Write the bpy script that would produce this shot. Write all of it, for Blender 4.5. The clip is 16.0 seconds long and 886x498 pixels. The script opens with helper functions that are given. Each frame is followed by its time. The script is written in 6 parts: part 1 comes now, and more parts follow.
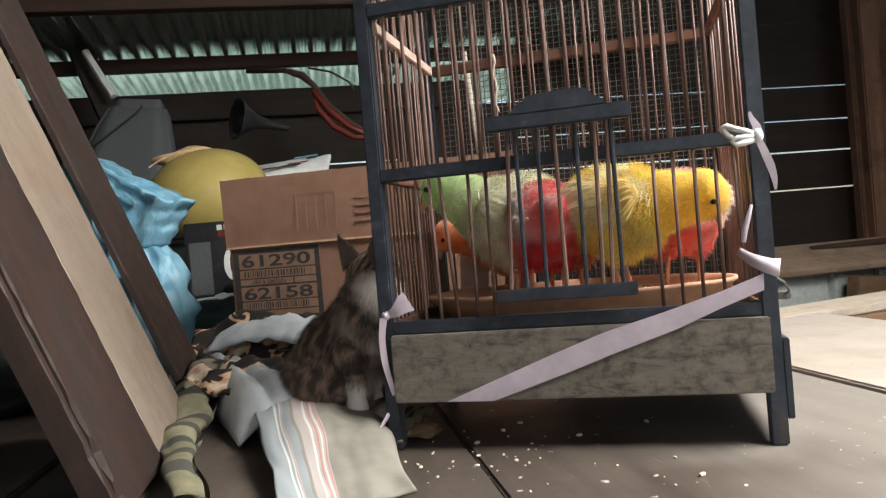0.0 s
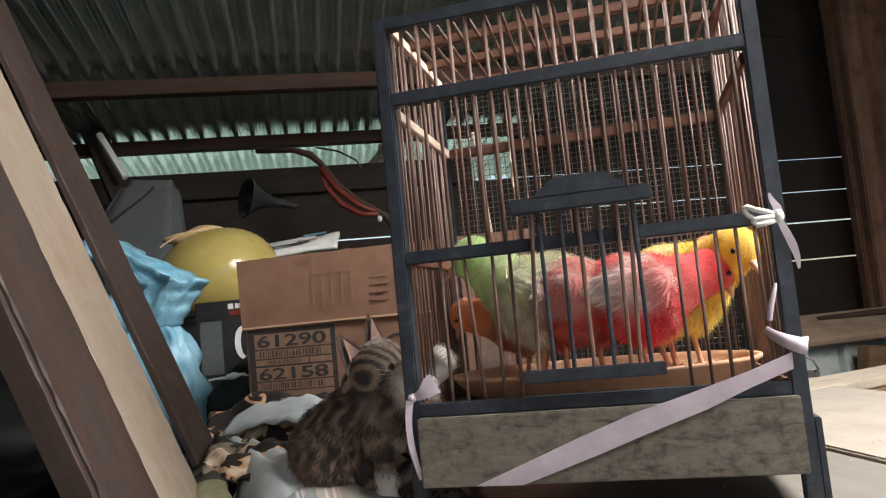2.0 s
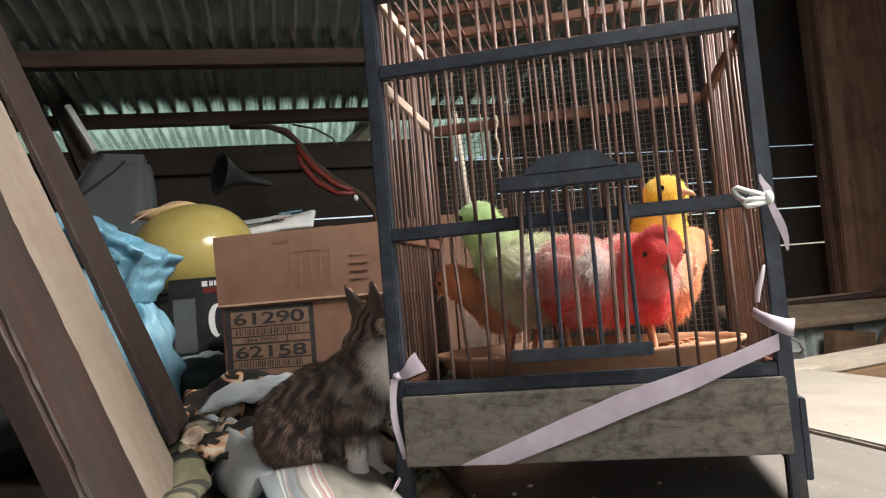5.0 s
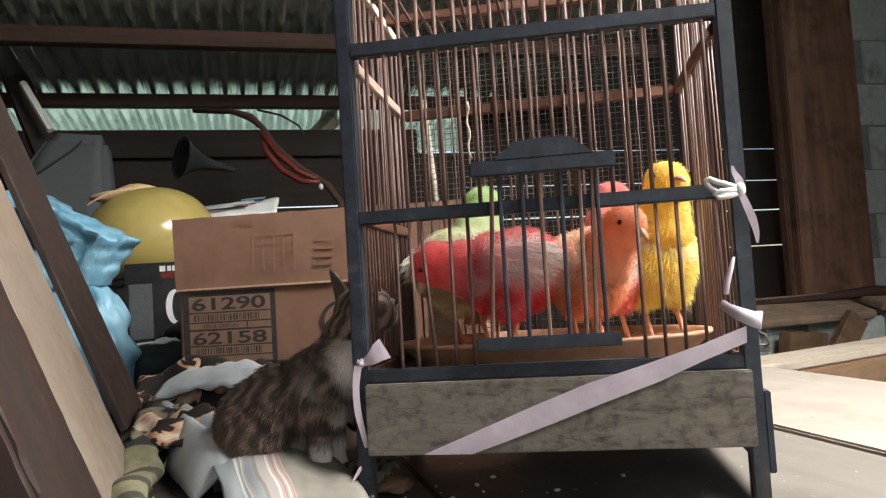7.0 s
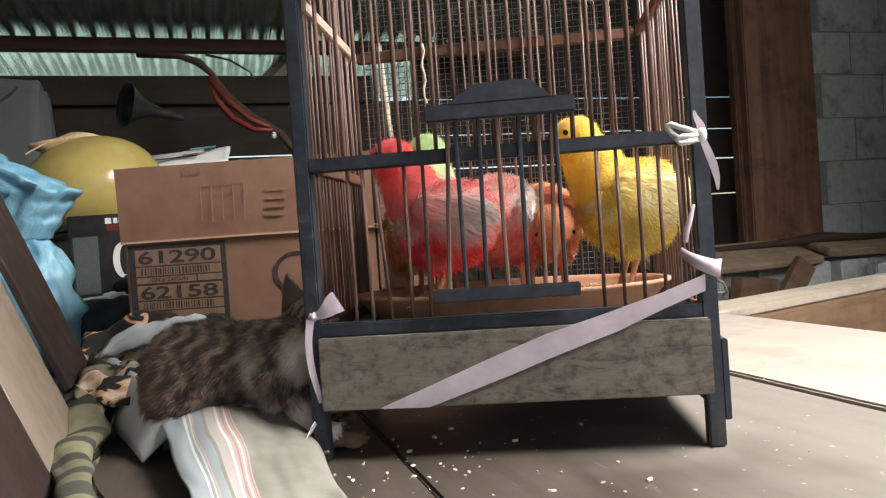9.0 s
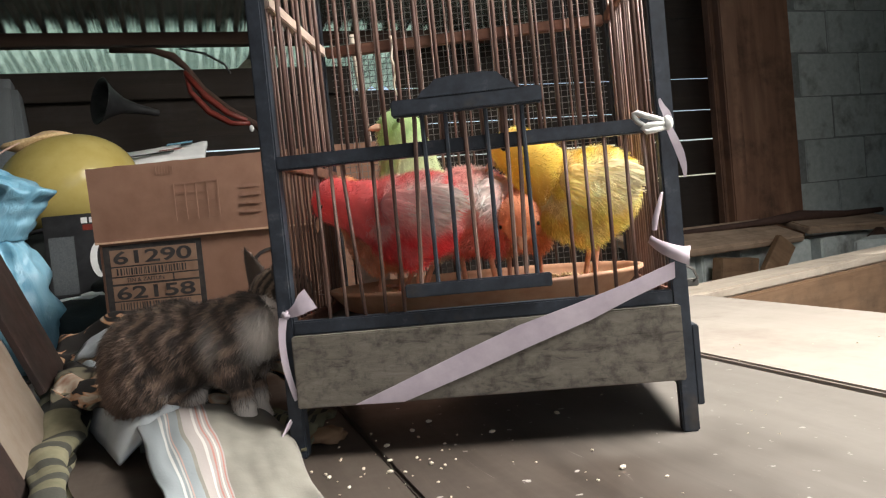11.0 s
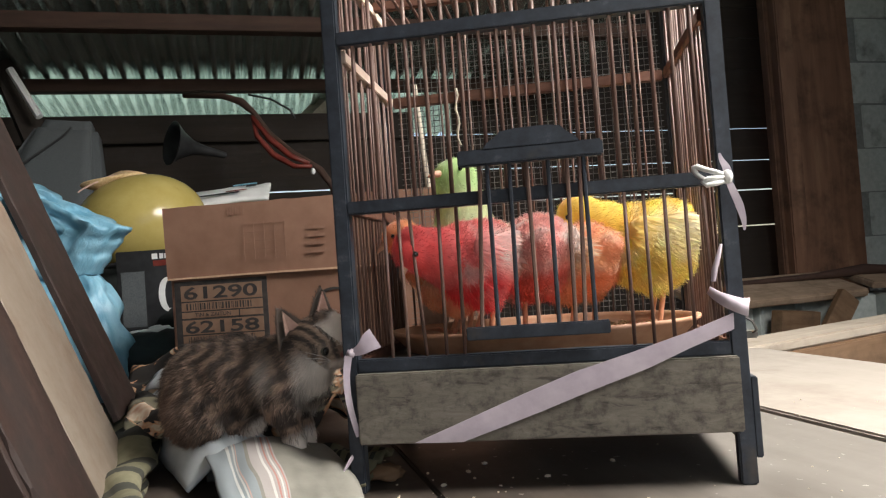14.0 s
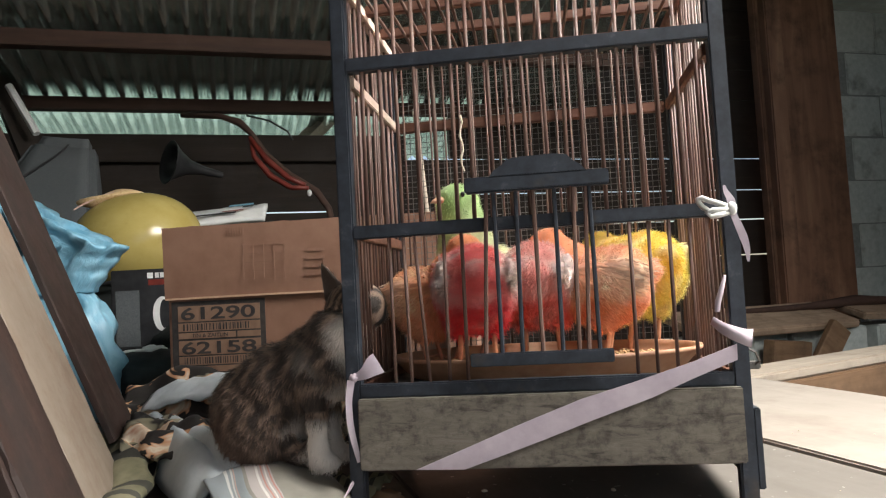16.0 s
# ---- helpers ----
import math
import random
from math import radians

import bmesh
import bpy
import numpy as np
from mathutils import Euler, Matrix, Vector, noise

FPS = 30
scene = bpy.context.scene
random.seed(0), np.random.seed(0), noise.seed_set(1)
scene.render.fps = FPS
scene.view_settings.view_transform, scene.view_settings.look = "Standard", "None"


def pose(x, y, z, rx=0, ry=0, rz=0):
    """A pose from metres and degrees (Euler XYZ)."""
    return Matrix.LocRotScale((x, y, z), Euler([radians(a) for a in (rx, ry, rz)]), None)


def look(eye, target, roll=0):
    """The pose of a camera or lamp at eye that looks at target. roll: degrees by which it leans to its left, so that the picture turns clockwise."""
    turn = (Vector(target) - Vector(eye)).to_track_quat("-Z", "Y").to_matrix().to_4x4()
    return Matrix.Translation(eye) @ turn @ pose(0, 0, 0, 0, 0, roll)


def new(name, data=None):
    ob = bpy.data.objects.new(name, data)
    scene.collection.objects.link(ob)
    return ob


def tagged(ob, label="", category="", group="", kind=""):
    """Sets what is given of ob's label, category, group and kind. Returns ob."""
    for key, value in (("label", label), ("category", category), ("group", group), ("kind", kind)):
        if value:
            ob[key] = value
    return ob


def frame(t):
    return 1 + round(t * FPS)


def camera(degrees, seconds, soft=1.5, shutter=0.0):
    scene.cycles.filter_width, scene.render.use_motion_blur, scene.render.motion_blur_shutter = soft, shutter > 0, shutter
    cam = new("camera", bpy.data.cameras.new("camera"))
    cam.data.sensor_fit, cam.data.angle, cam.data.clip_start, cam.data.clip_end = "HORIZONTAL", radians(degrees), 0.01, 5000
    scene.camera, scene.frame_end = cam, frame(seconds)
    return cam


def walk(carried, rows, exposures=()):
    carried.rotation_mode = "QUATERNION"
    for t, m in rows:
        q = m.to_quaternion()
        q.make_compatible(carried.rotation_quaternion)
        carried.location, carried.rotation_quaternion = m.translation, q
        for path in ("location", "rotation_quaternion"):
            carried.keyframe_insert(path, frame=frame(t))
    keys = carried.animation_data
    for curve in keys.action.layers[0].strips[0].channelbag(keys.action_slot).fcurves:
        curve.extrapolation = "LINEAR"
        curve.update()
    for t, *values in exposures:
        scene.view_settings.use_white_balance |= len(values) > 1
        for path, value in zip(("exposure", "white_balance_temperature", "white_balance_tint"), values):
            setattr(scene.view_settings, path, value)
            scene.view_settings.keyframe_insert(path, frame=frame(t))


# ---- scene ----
cam = camera(62.5, 16.0, 1.2, 0.4)
PATH = [
    (0, (0.223, -0.655, 0.192), (-0.272, 1.282, 0.177), -4.8),
    (0.5, (0.212, -0.659, 0.194), (-0.25, 1.287, 0.237), -4.2),
    (1, (0.209, -0.659, 0.195), (-0.231, 1.29, 0.269), -4.2),
    (1.5, (0.206, -0.664, 0.198), (-0.248, 1.279, 0.344), -4.7),
    (2, (0.203, -0.668, 0.202), (-0.274, 1.266, 0.385), -5.5),
    (2.5, (0.198, -0.668, 0.202), (-0.269, 1.269, 0.378), -5.4),
    (3, (0.188, -0.661, 0.199), (-0.248, 1.288, 0.309), -4.9),
    (3.5, (0.187, -0.66, 0.198), (-0.225, 1.293, 0.325), -4.6),
    (4, (0.187, -0.661, 0.2), (-0.225, 1.293, 0.327), -4.8),
    (6.5, (0.183, -0.657, 0.198), (-0.199, 1.303, 0.321), -4.5),
    (7, (0.179, -0.646, 0.192), (-0.133, 1.326, 0.298), -3.5),
    (7.5, (0.18, -0.647, 0.192), (-0.148, 1.323, 0.3), -3.5),
    (8, (0.177, -0.637, 0.19), (-0.061, 1.345, 0.299), -3.1),
    (8.5, (0.177, -0.637, 0.191), (-0.017, 1.353, 0.259), -2.3),
    (9, (0.179, -0.623, 0.192), (-0.031, 1.365, 0.154), -4.0),
    (9.2, (0.184, -0.625, 0.191), (-0.014, 1.365, 0.186), -3.6),
    (11.3, (0.194, -0.621, 0.2), (0.009, 1.368, 0.121), -6.0),
    (11.5, (0.195, -0.626, 0.203), (-0.005, 1.363, 0.141), -6.4),
    (12, (0.192, -0.625, 0.2), (0.011, 1.366, 0.15), -5.4),
    (12.5, (0.193, -0.63, 0.204), (-0.035, 1.357, 0.164), -6.2),
    (13, (0.192, -0.64, 0.203), (-0.098, 1.339, 0.193), -5.6),
    (13.5, (0.191, -0.642, 0.204), (-0.095, 1.338, 0.218), -5.5),
    (14, (0.185, -0.646, 0.199), (-0.117, 1.33, 0.253), -4.1),
    (14.5, (0.185, -0.649, 0.201), (-0.13, 1.325, 0.262), -4.2),
    (15, (0.178, -0.651, 0.202), (-0.129, 1.323, 0.298), -3.8),
    (15.5, (0.174, -0.649, 0.201), (-0.099, 1.329, 0.307), -3.4),
    (16, (0.173, -0.65, 0.202), (-0.101, 1.328, 0.318), -3.1),
]
walk(cam, [(t, look(eye, target, roll)) for t, eye, target, roll in PATH], [(0, -0.42), (1, -0.42), (2.5, -0.40), (7, -0.28), (9.2, -0.24), (11.5, -0.46), (12.5, -0.52), (14, -0.46), (16, -0.40)])

# ---- world and light ----
world = bpy.data.worlds.new("sky")
scene.world = world
world.use_nodes = True
wn = world.node_tree
sky = wn.nodes.new("ShaderNodeTexSky")
sky.sky_type, sky.sun_disc = "NISHITA", False
sky.sun_elevation, sky.sun_rotation = radians(50), radians(320)
wn.nodes["Background"].inputs["Strength"].default_value = 0.15
wn.links.new(sky.outputs[0], wn.nodes["Background"].inputs["Color"])
sun = new("sun", bpy.data.lights.new("sun", "SUN"))
sun.data.energy, sun.data.angle, sun.data.color = 5.0, radians(0.6), (1.0, 0.95, 0.88)
sun.matrix_world = look((-2.5, 5, 5), (0.5, 1.5, 0))

# room axes: turned 24 degrees against the cage
ROOM = Matrix.Rotation(radians(24), 4, "Z")


def room(u, v, z=0.0):
    return ROOM @ Vector((u, v, z))


# Unseen area lamp that adds daylight from outside the view.
def added_light(u, v, z, target, wide, high, watts, colour, spread=150):
    lamp = new("added_light", bpy.data.lights.new("added_light", "AREA"))
    lamp.data.shape, lamp.data.size, lamp.data.size_y = "RECTANGLE", wide, high
    lamp.data.energy, lamp.data.color, lamp.data.spread = watts, colour, radians(spread)
    lamp.matrix_world = look(room(u, v, z), target)
    return lamp


TOP_LAMP_Z = 1.40
# unseen area lamps added as daylight from the front and onto the back clutter
added_light(0.35, -2.38, 1.0, room(0.0, 0.1, -0.1), 1.7, 1.3, 3.0, (1.0, 0.96, 0.90), 80)
added_light(3.0, -0.35, 0.95, room(2.0, 1.7, 0.1), 1.7, 0.9, 8, (1.0, 0.955, 0.88), 140)
# added area lamp above the cage's right, in a roof gap made for it
added_light(1.05, -0.56, TOP_LAMP_Z, room(0.20, 0.05, 0.1), 0.9, 0.8, 96, (1.0, 0.96, 0.90), 150)


# ---- materials ----
def shader(name, rough=0.7, metal=0.0):
    m = bpy.data.materials.new(name)
    m.use_nodes = True
    b = m.node_tree.nodes["Principled BSDF"]
    b.inputs["Roughness"].default_value, b.inputs["Metallic"].default_value = rough, metal
    return m, m.node_tree, b


def ramp(nt, fac, stops):
    r = nt.nodes.new("ShaderNodeValToRGB")
    el = r.color_ramp.elements
    while len(el) < len(stops):
        el.new(0.5)
    for e, (p, c) in zip(el, stops):
        e.position, e.color = p, (*c, 1)
    nt.links.new(fac, r.inputs[0])
    return r.outputs[0]


def coords(nt, scale=(1, 1, 1), random_shift=True):
    tc = nt.nodes.new("ShaderNodeTexCoord")
    mp = nt.nodes.new("ShaderNodeMapping")
    mp.inputs["Scale"].default_value = scale
    nt.links.new(tc.outputs["Object"], mp.inputs["Vector"])
    if random_shift:
        info = nt.nodes.new("ShaderNodeObjectInfo")
        mul = nt.nodes.new("ShaderNodeMath")
        mul.operation = "MULTIPLY"
        mul.inputs[1].default_value = 20
        nt.links.new(info.outputs["Random"], mul.inputs[0])
        nt.links.new(mul.outputs[0], mp.inputs["Location"])
    return mp.outputs[0]


def noise_tex(nt, vec, scale, detail=4, rough=0.6, distortion=0.0):
    n = nt.nodes.new("ShaderNodeTexNoise")
    n.inputs["Scale"].default_value, n.inputs["Detail"].default_value = scale, detail
    n.inputs["Roughness"].default_value, n.inputs["Distortion"].default_value = rough, distortion
    nt.links.new(vec, n.inputs["Vector"])
    return n.outputs["Fac"]


def mix(nt, a, b, fac, kind="MIX"):
    m = nt.nodes.new("ShaderNodeMix")
    m.data_type, m.blend_type = "RGBA", kind
    for sock, val in ((m.inputs[0], fac), (m.inputs[6], a), (m.inputs[7], b)):
        if isinstance(val, (int, float)):
            sock.default_value = val
        elif isinstance(val, tuple):
            sock.default_value = (*val, 1)
        else:
            nt.links.new(val, sock)
    return m.outputs[2]


def bump(nt, b, height, strength=0.3, distance=0.002):
    n = nt.nodes.new("ShaderNodeBump")
    n.inputs["Strength"].default_value, n.inputs["Distance"].default_value = strength, distance
    nt.links.new(height, n.inputs["Height"])
    nt.links.new(n.outputs[0], b.inputs["Normal"])


def grained(name, stops, stretch=(60, 60, 4), rough=0.75, dirt=(0.05, 0.04, 0.03), dirt_amount=0.35, fine=3.0, relief=0.4, dirt_scale=9.0):
    """Wood: grain drawn out along one axis, with darker dirt patches."""
    m, nt, b = shader(name, rough)
    vec = coords(nt, stretch)
    g = noise_tex(nt, vec, 1.0, 6, 0.65, 0.6)
    colour = ramp(nt, g, stops)
    blotch = noise_tex(nt, coords(nt), dirt_scale, 5, 0.7)
    spots = ramp(nt, blotch, [(0.48, (0, 0, 0)), (0.72, (dirt_amount,) * 3)])
    colour = mix(nt, colour, dirt, spots)
    nt.links.new(colour, b.inputs["Base Color"])
    bump(nt, b, g, relief, 0.0012)
    rr = ramp(nt, blotch, [(0.3, (rough - 0.12,) * 3), (0.7, (min(1, rough + 0.15),) * 3)])
    nt.links.new(rr, b.inputs["Roughness"])
    return m


def mottled(name, stops, scale=30, rough=0.7, metal=0.0, relief=0.2, distance=0.001, detail=6, second=None):
    m, nt, b = shader(name, rough, metal)
    vec = coords(nt)
    g = noise_tex(nt, vec, scale, detail, 0.65)
    colour = ramp(nt, g, stops)
    if second:
        s2, c2, lo, hi = second
        f = ramp(nt, noise_tex(nt, vec, s2, 4, 0.6), [(lo, (0, 0, 0)), (hi, (0.8,) * 3)])
        colour = mix(nt, colour, c2, f)
    nt.links.new(colour, b.inputs["Base Color"])
    bump(nt, b, g, relief, distance)
    return m


def tinted(name, rough=0.85, sheen=0.0, let_through=0.0):
    """Colour kept on the points, for down and fur."""
    m, nt, b = shader(name, rough)
    a = nt.nodes.new("ShaderNodeAttribute")
    a.attribute_name = "tone"
    nt.links.new(a.outputs["Color"], b.inputs["Base Color"])
    b.inputs["Sheen Weight"].default_value = sheen
    if let_through:
        thin = nt.nodes.new("ShaderNodeBsdfTranslucent")
        nt.links.new(a.outputs["Color"], thin.inputs["Color"])
        both = nt.nodes.new("ShaderNodeMixShader")
        both.inputs[0].default_value = let_through
        out = [n for n in nt.nodes if n.type == "OUTPUT_MATERIAL"][0]
        nt.links.new(b.outputs[0], both.inputs[1])
        nt.links.new(thin.outputs[0], both.inputs[2])
        nt.links.new(both.outputs[0], out.inputs["Surface"])
    return m


M_POST = mottled("slate_paint", [(0.3, (0.013, 0.017, 0.025)), (0.62, (0.034, 0.042, 0.058)), (0.8, (0.11, 0.115, 0.125))], 55, 0.55, relief=0.35, second=(16, (0.10, 0.075, 0.05), 0.62, 0.8))
M_BAR = grained("bamboo_bar", [(0.25, (0.060, 0.031, 0.026)), (0.5, (0.155, 0.085, 0.067)), (0.8, (0.32, 0.22, 0.182))], (90, 90, 7), 0.5, dirt_amount=0.5, dirt_scale=14)
M_CAGE_RAIL = grained("cage_rail_wood", [(0.2, (0.085, 0.034, 0.022)), (0.55, (0.175, 0.078, 0.050)), (0.85, (0.28, 0.155, 0.105))], (10, 90, 90), 0.6)
M_PALE_RAIL = grained("pale_rail_wood", [(0.2, (0.42, 0.30, 0.24)), (0.7, (0.72, 0.58, 0.49))], (90, 10, 90), 0.6)
M_DRAWER = grained("weathered_board", [(0.30, (0.060, 0.053, 0.045)), (0.41, (0.155, 0.136, 0.112)), (0.58, (0.200, 0.177, 0.147)), (0.85, (0.27, 0.24, 0.205))], (40, 60, 130), 0.85, dirt=(0.040, 0.037, 0.034), dirt_amount=0.75, relief=0.35, dirt_scale=75)
# Deck light goes into the tones: pale for the lit board, dark elsewhere.
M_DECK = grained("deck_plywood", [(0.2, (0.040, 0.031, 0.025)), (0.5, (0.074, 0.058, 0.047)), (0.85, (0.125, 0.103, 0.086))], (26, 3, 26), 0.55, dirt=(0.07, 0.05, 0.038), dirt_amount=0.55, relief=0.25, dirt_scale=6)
M_DECK_LIT = grained("lit_deck_plywood", [(0.2, (0.325, 0.284, 0.243)), (0.5, (0.375, 0.333, 0.290)), (0.85, (0.425, 0.382, 0.340))], (26, 3, 26), 0.6, dirt=(0.20, 0.15, 0.11), dirt_amount=0.4, relief=0.25, dirt_scale=6)


def worn_shaded_deck():
    """Scuffed grey-buff plywood with a dull sheen, painted browner shade along one edge."""
    m, nt, b = shader("worn_shaded_deck_plywood", 0.42)
    vec = coords(nt, (26, 3, 26), False)
    g = noise_tex(nt, vec, 1.0, 6, 0.65, 0.6)
    lit_tone = ramp(nt, g, [(0.2, (0.185, 0.167, 0.147)), (0.5, (0.215, 0.195, 0.173)), (0.85, (0.25, 0.228, 0.205))])
    brown = ramp(nt, g, [(0.2, (0.036, 0.028, 0.023)), (0.5, (0.070, 0.055, 0.045)), (0.85, (0.115, 0.094, 0.078))])
    sep = nt.nodes.new("ShaderNodeSeparateXYZ")
    nt.links.new(coords(nt, random_shift=False), sep.inputs[0])
    blot = noise_tex(nt, coords(nt, random_shift=False), 7, 5, 0.65)
    edge = nt.nodes.new("ShaderNodeMath")
    edge.operation = "MULTIPLY_ADD"
    edge.inputs[1].default_value = 0.22
    nt.links.new(blot, edge.inputs[0])
    nt.links.new(sep.outputs[0], edge.inputs[2])
    # Where the painted shade lies: full at low x, gone further right.
    reach = ramp(nt, edge.outputs[0], [(0.0, (1, 1, 1)), (0.20, (0.0, 0.0, 0.0))])
    colour = mix(nt, lit_tone, brown, reach)
    scuff = ramp(nt, noise_tex(nt, coords(nt, (60, 8, 60), False), 1.0, 3, 0.7, 1.5), [(0.70, (0, 0, 0)), (0.78, (0.5, 0.5, 0.5))])
    colour = mix(nt, colour, (0.42, 0.39, 0.36), scuff)
    specks = ramp(nt, noise_tex(nt, coords(nt, random_shift=False), 95, 2, 0.5), [(0.70, (0, 0, 0)), (0.74, (0.8, 0.8, 0.8))])
    colour = mix(nt, colour, (0.55, 0.52, 0.48), specks)
    nt.links.new(colour, b.inputs["Base Color"])
    nt.links.new(ramp(nt, blot, [(0.3, (0.32,) * 3), (0.7, (0.58,) * 3)]), b.inputs["Roughness"])
    bump(nt, b, g, 0.2, 0.001)
    return m


M_DECK_WORN_SHADED = worn_shaded_deck()
M_PALE_BEAM = grained("pale_beam", [(0.2, (0.34, 0.28, 0.22)), (0.8, (0.54, 0.47, 0.39))], (4, 50, 50), 0.7)
M_TAN_PLANK = grained("tan_plank", [(0.2, (0.27, 0.18, 0.12)), (0.8, (0.50, 0.37, 0.265))], (3, 40, 40), 0.75, dirt_amount=0.5)
M_BEAM_SIDE = grained("brown_beam", [(0.2, (0.13, 0.07, 0.035)), (0.8, (0.27, 0.165, 0.095))], (4, 40, 40), 0.75, dirt_amount=0.5)
M_FRAME_DARK = grained("red_brown_timber", [(0.2, (0.0120, 0.0052, 0.0038)), (0.55, (0.027, 0.0122, 0.0086)), (0.85, (0.058, 0.029, 0.020))], (40, 40, 5), 0.7, dirt=(0.010, 0.009, 0.008), dirt_amount=0.6, dirt_scale=16)
M_FRAME_PALE = grained("cream_panel", [(0.2, (0.165, 0.126, 0.095)), (0.5, (0.225, 0.180, 0.141)), (0.85, (0.29, 0.24, 0.194))], (14, 14, 2.5), 0.6, dirt=(0.17, 0.11, 0.075), dirt_amount=0.6, relief=0.3, dirt_scale=12)
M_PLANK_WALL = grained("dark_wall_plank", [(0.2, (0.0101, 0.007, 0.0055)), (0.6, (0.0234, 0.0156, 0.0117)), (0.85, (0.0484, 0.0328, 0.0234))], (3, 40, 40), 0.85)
M_POST_WOOD = grained("tall_post_wood", [(0.2, (0.115, 0.052, 0.030)), (0.55, (0.235, 0.118, 0.070)), (0.85, (0.36, 0.21, 0.13))], (16, 16, 1.6), 0.7, dirt=(0.03, 0.022, 0.018), dirt_amount=0.7, dirt_scale=5)
M_PURLIN = grained("purlin_wood", [(0.2, (0.032, 0.015, 0.011)), (0.8, (0.085, 0.043, 0.030))], (3, 40, 40), 0.8)
M_ZINC = mottled("zinc_sheet", [(0.3, (0.47, 0.60, 0.57)), (0.6, (0.66, 0.78, 0.75)), (0.8, (0.78, 0.86, 0.84))], 14, 0.22, 0.80, relief=0.1, second=(5, (0.30, 0.37, 0.34), 0.6, 0.8))
M_BLOCK = mottled("cement_block", [(0.3, (0.46, 0.52, 0.50)), (0.7, (0.64, 0.68, 0.665))], 40, 0.95, relief=0.6, distance=0.004, second=(8, (0.16, 0.16, 0.15), 0.55, 0.75))
M_JOINT = mottled("joint_mortar", [(0.3, (0.20, 0.22, 0.215)), (0.7, (0.32, 0.345, 0.34))], 60, 0.95, relief=0.6, distance=0.004)
M_DIRT = mottled("packed_earth", [(0.3, (0.035, 0.028, 0.022)), (0.7, (0.085, 0.07, 0.055))], 9, 0.95, relief=0.8, distance=0.02)
M_PALE_GRASS = mottled("pale_far_grass", [(0.3, (0.42, 0.52, 0.40)), (0.7, (0.62, 0.70, 0.58))], 2.0, 0.95)
M_CARD = mottled("cardboard", [(0.3, (0.205, 0.105, 0.068)), (0.7, (0.268, 0.148, 0.101))], 18, 0.8, relief=0.15, second=(4, (0.23, 0.125, 0.08), 0.5, 0.8))
M_CARD_EDGE = mottled("cardboard_edge", [(0.3, (0.42, 0.27, 0.17)), (0.7, (0.56, 0.38, 0.26))], 200, 0.9)
M_INK = mottled("black_print", [(0.3, (0.0216, 0.0198, 0.0216)), (0.7, (0.054, 0.0468, 0.0432))], 80, 0.7, relief=0.05)
M_INK_FAINT = mottled("faint_print", [(0.3, (0.190, 0.097, 0.062)), (0.7, (0.248, 0.137, 0.093))], 80, 0.8, relief=0.05)
M_LABEL = mottled("label_paper", [(0.3, (0.205, 0.122, 0.080)), (0.7, (0.265, 0.168, 0.115))], 60, 0.75, relief=0.05)
M_HELMET = mottled("yellow_gloss", [(0.3, (0.3784, 0.2924, 0.086)), (0.7, (0.4644, 0.3698, 0.129))], 12, 0.22, relief=0.02, second=(30, (0.33, 0.25, 0.08), 0.62, 0.8))
M_BLACK = mottled("black_plastic", [(0.3, (0.012, 0.012, 0.013)), (0.7, (0.035, 0.035, 0.038))], 30, 0.45, relief=0.1)
M_GREYBAG = mottled("grey_cloth", [(0.3, (0.060, 0.068, 0.074)), (0.7, (0.108, 0.118, 0.126))], 420, 0.9, relief=0.3, distance=0.0008, second=(7, (0.09, 0.095, 0.10), 0.5, 0.8))
def creased(name, a, c, scale, rough):
    """Thin crumpled plastic: ridged folds."""
    m, nt, b = shader(name, rough)
    vec = coords(nt, (1, 1, 0.45))
    v = nt.nodes.new("ShaderNodeTexVoronoi")
    v.feature = "DISTANCE_TO_EDGE"
    v.inputs["Scale"].default_value = scale
    nt.links.new(vec, v.inputs["Vector"])
    n = noise_tex(nt, vec, scale * 1.5, 5, 0.6, 1.2)
    nt.links.new(ramp(nt, n, [(0.35, a), (0.65, c)]), b.inputs["Base Color"])
    add = nt.nodes.new("ShaderNodeMath")
    add.operation = "ADD"
    nt.links.new(v.outputs["Distance"], add.inputs[0])
    nt.links.new(n, add.inputs[1])
    bump(nt, b, add.outputs[0], 0.5, 0.010)
    return m


M_BLUE = creased("blue_plastic", (0.12, 0.31, 0.44), (0.25, 0.46, 0.58), 13, 0.4)
M_RED = mottled("red_rubber", [(0.3, (0.10, 0.014, 0.010)), (0.7, (0.22, 0.035, 0.022))], 40, 0.5)
M_WHITE = mottled("white_print", [(0.3, (0.62, 0.62, 0.62)), (0.7, (0.80, 0.80, 0.79))], 20, 0.45, relief=0.1)
M_RIBBON = mottled("mauve_ribbon", [(0.3, (0.50, 0.42, 0.50)), (0.7, (0.66, 0.58, 0.64))], 35, 0.55, relief=0.3, distance=0.0008)
M_CORD = mottled("white_cord", [(0.3, (0.62, 0.62, 0.60)), (0.7, (0.82, 0.82, 0.80))], 60, 0.6, relief=0.2)
M_WIRE = mottled("rusted_wire", [(0.3, (0.075, 0.070, 0.062)), (0.7, (0.23, 0.215, 0.20))], 60, 0.5, 0.3)
M_DISH = mottled("terracotta_plastic", [(0.3, (0.48, 0.23, 0.13)), (0.7, (0.66, 0.40, 0.26))], 30, 0.6, relief=0.2, second=(11, (0.38, 0.25, 0.16), 0.5, 0.75))
M_FEED = mottled("feed_grain", [(0.3, (0.48, 0.29, 0.13)), (0.7, (0.78, 0.60, 0.36))], 150, 0.8)
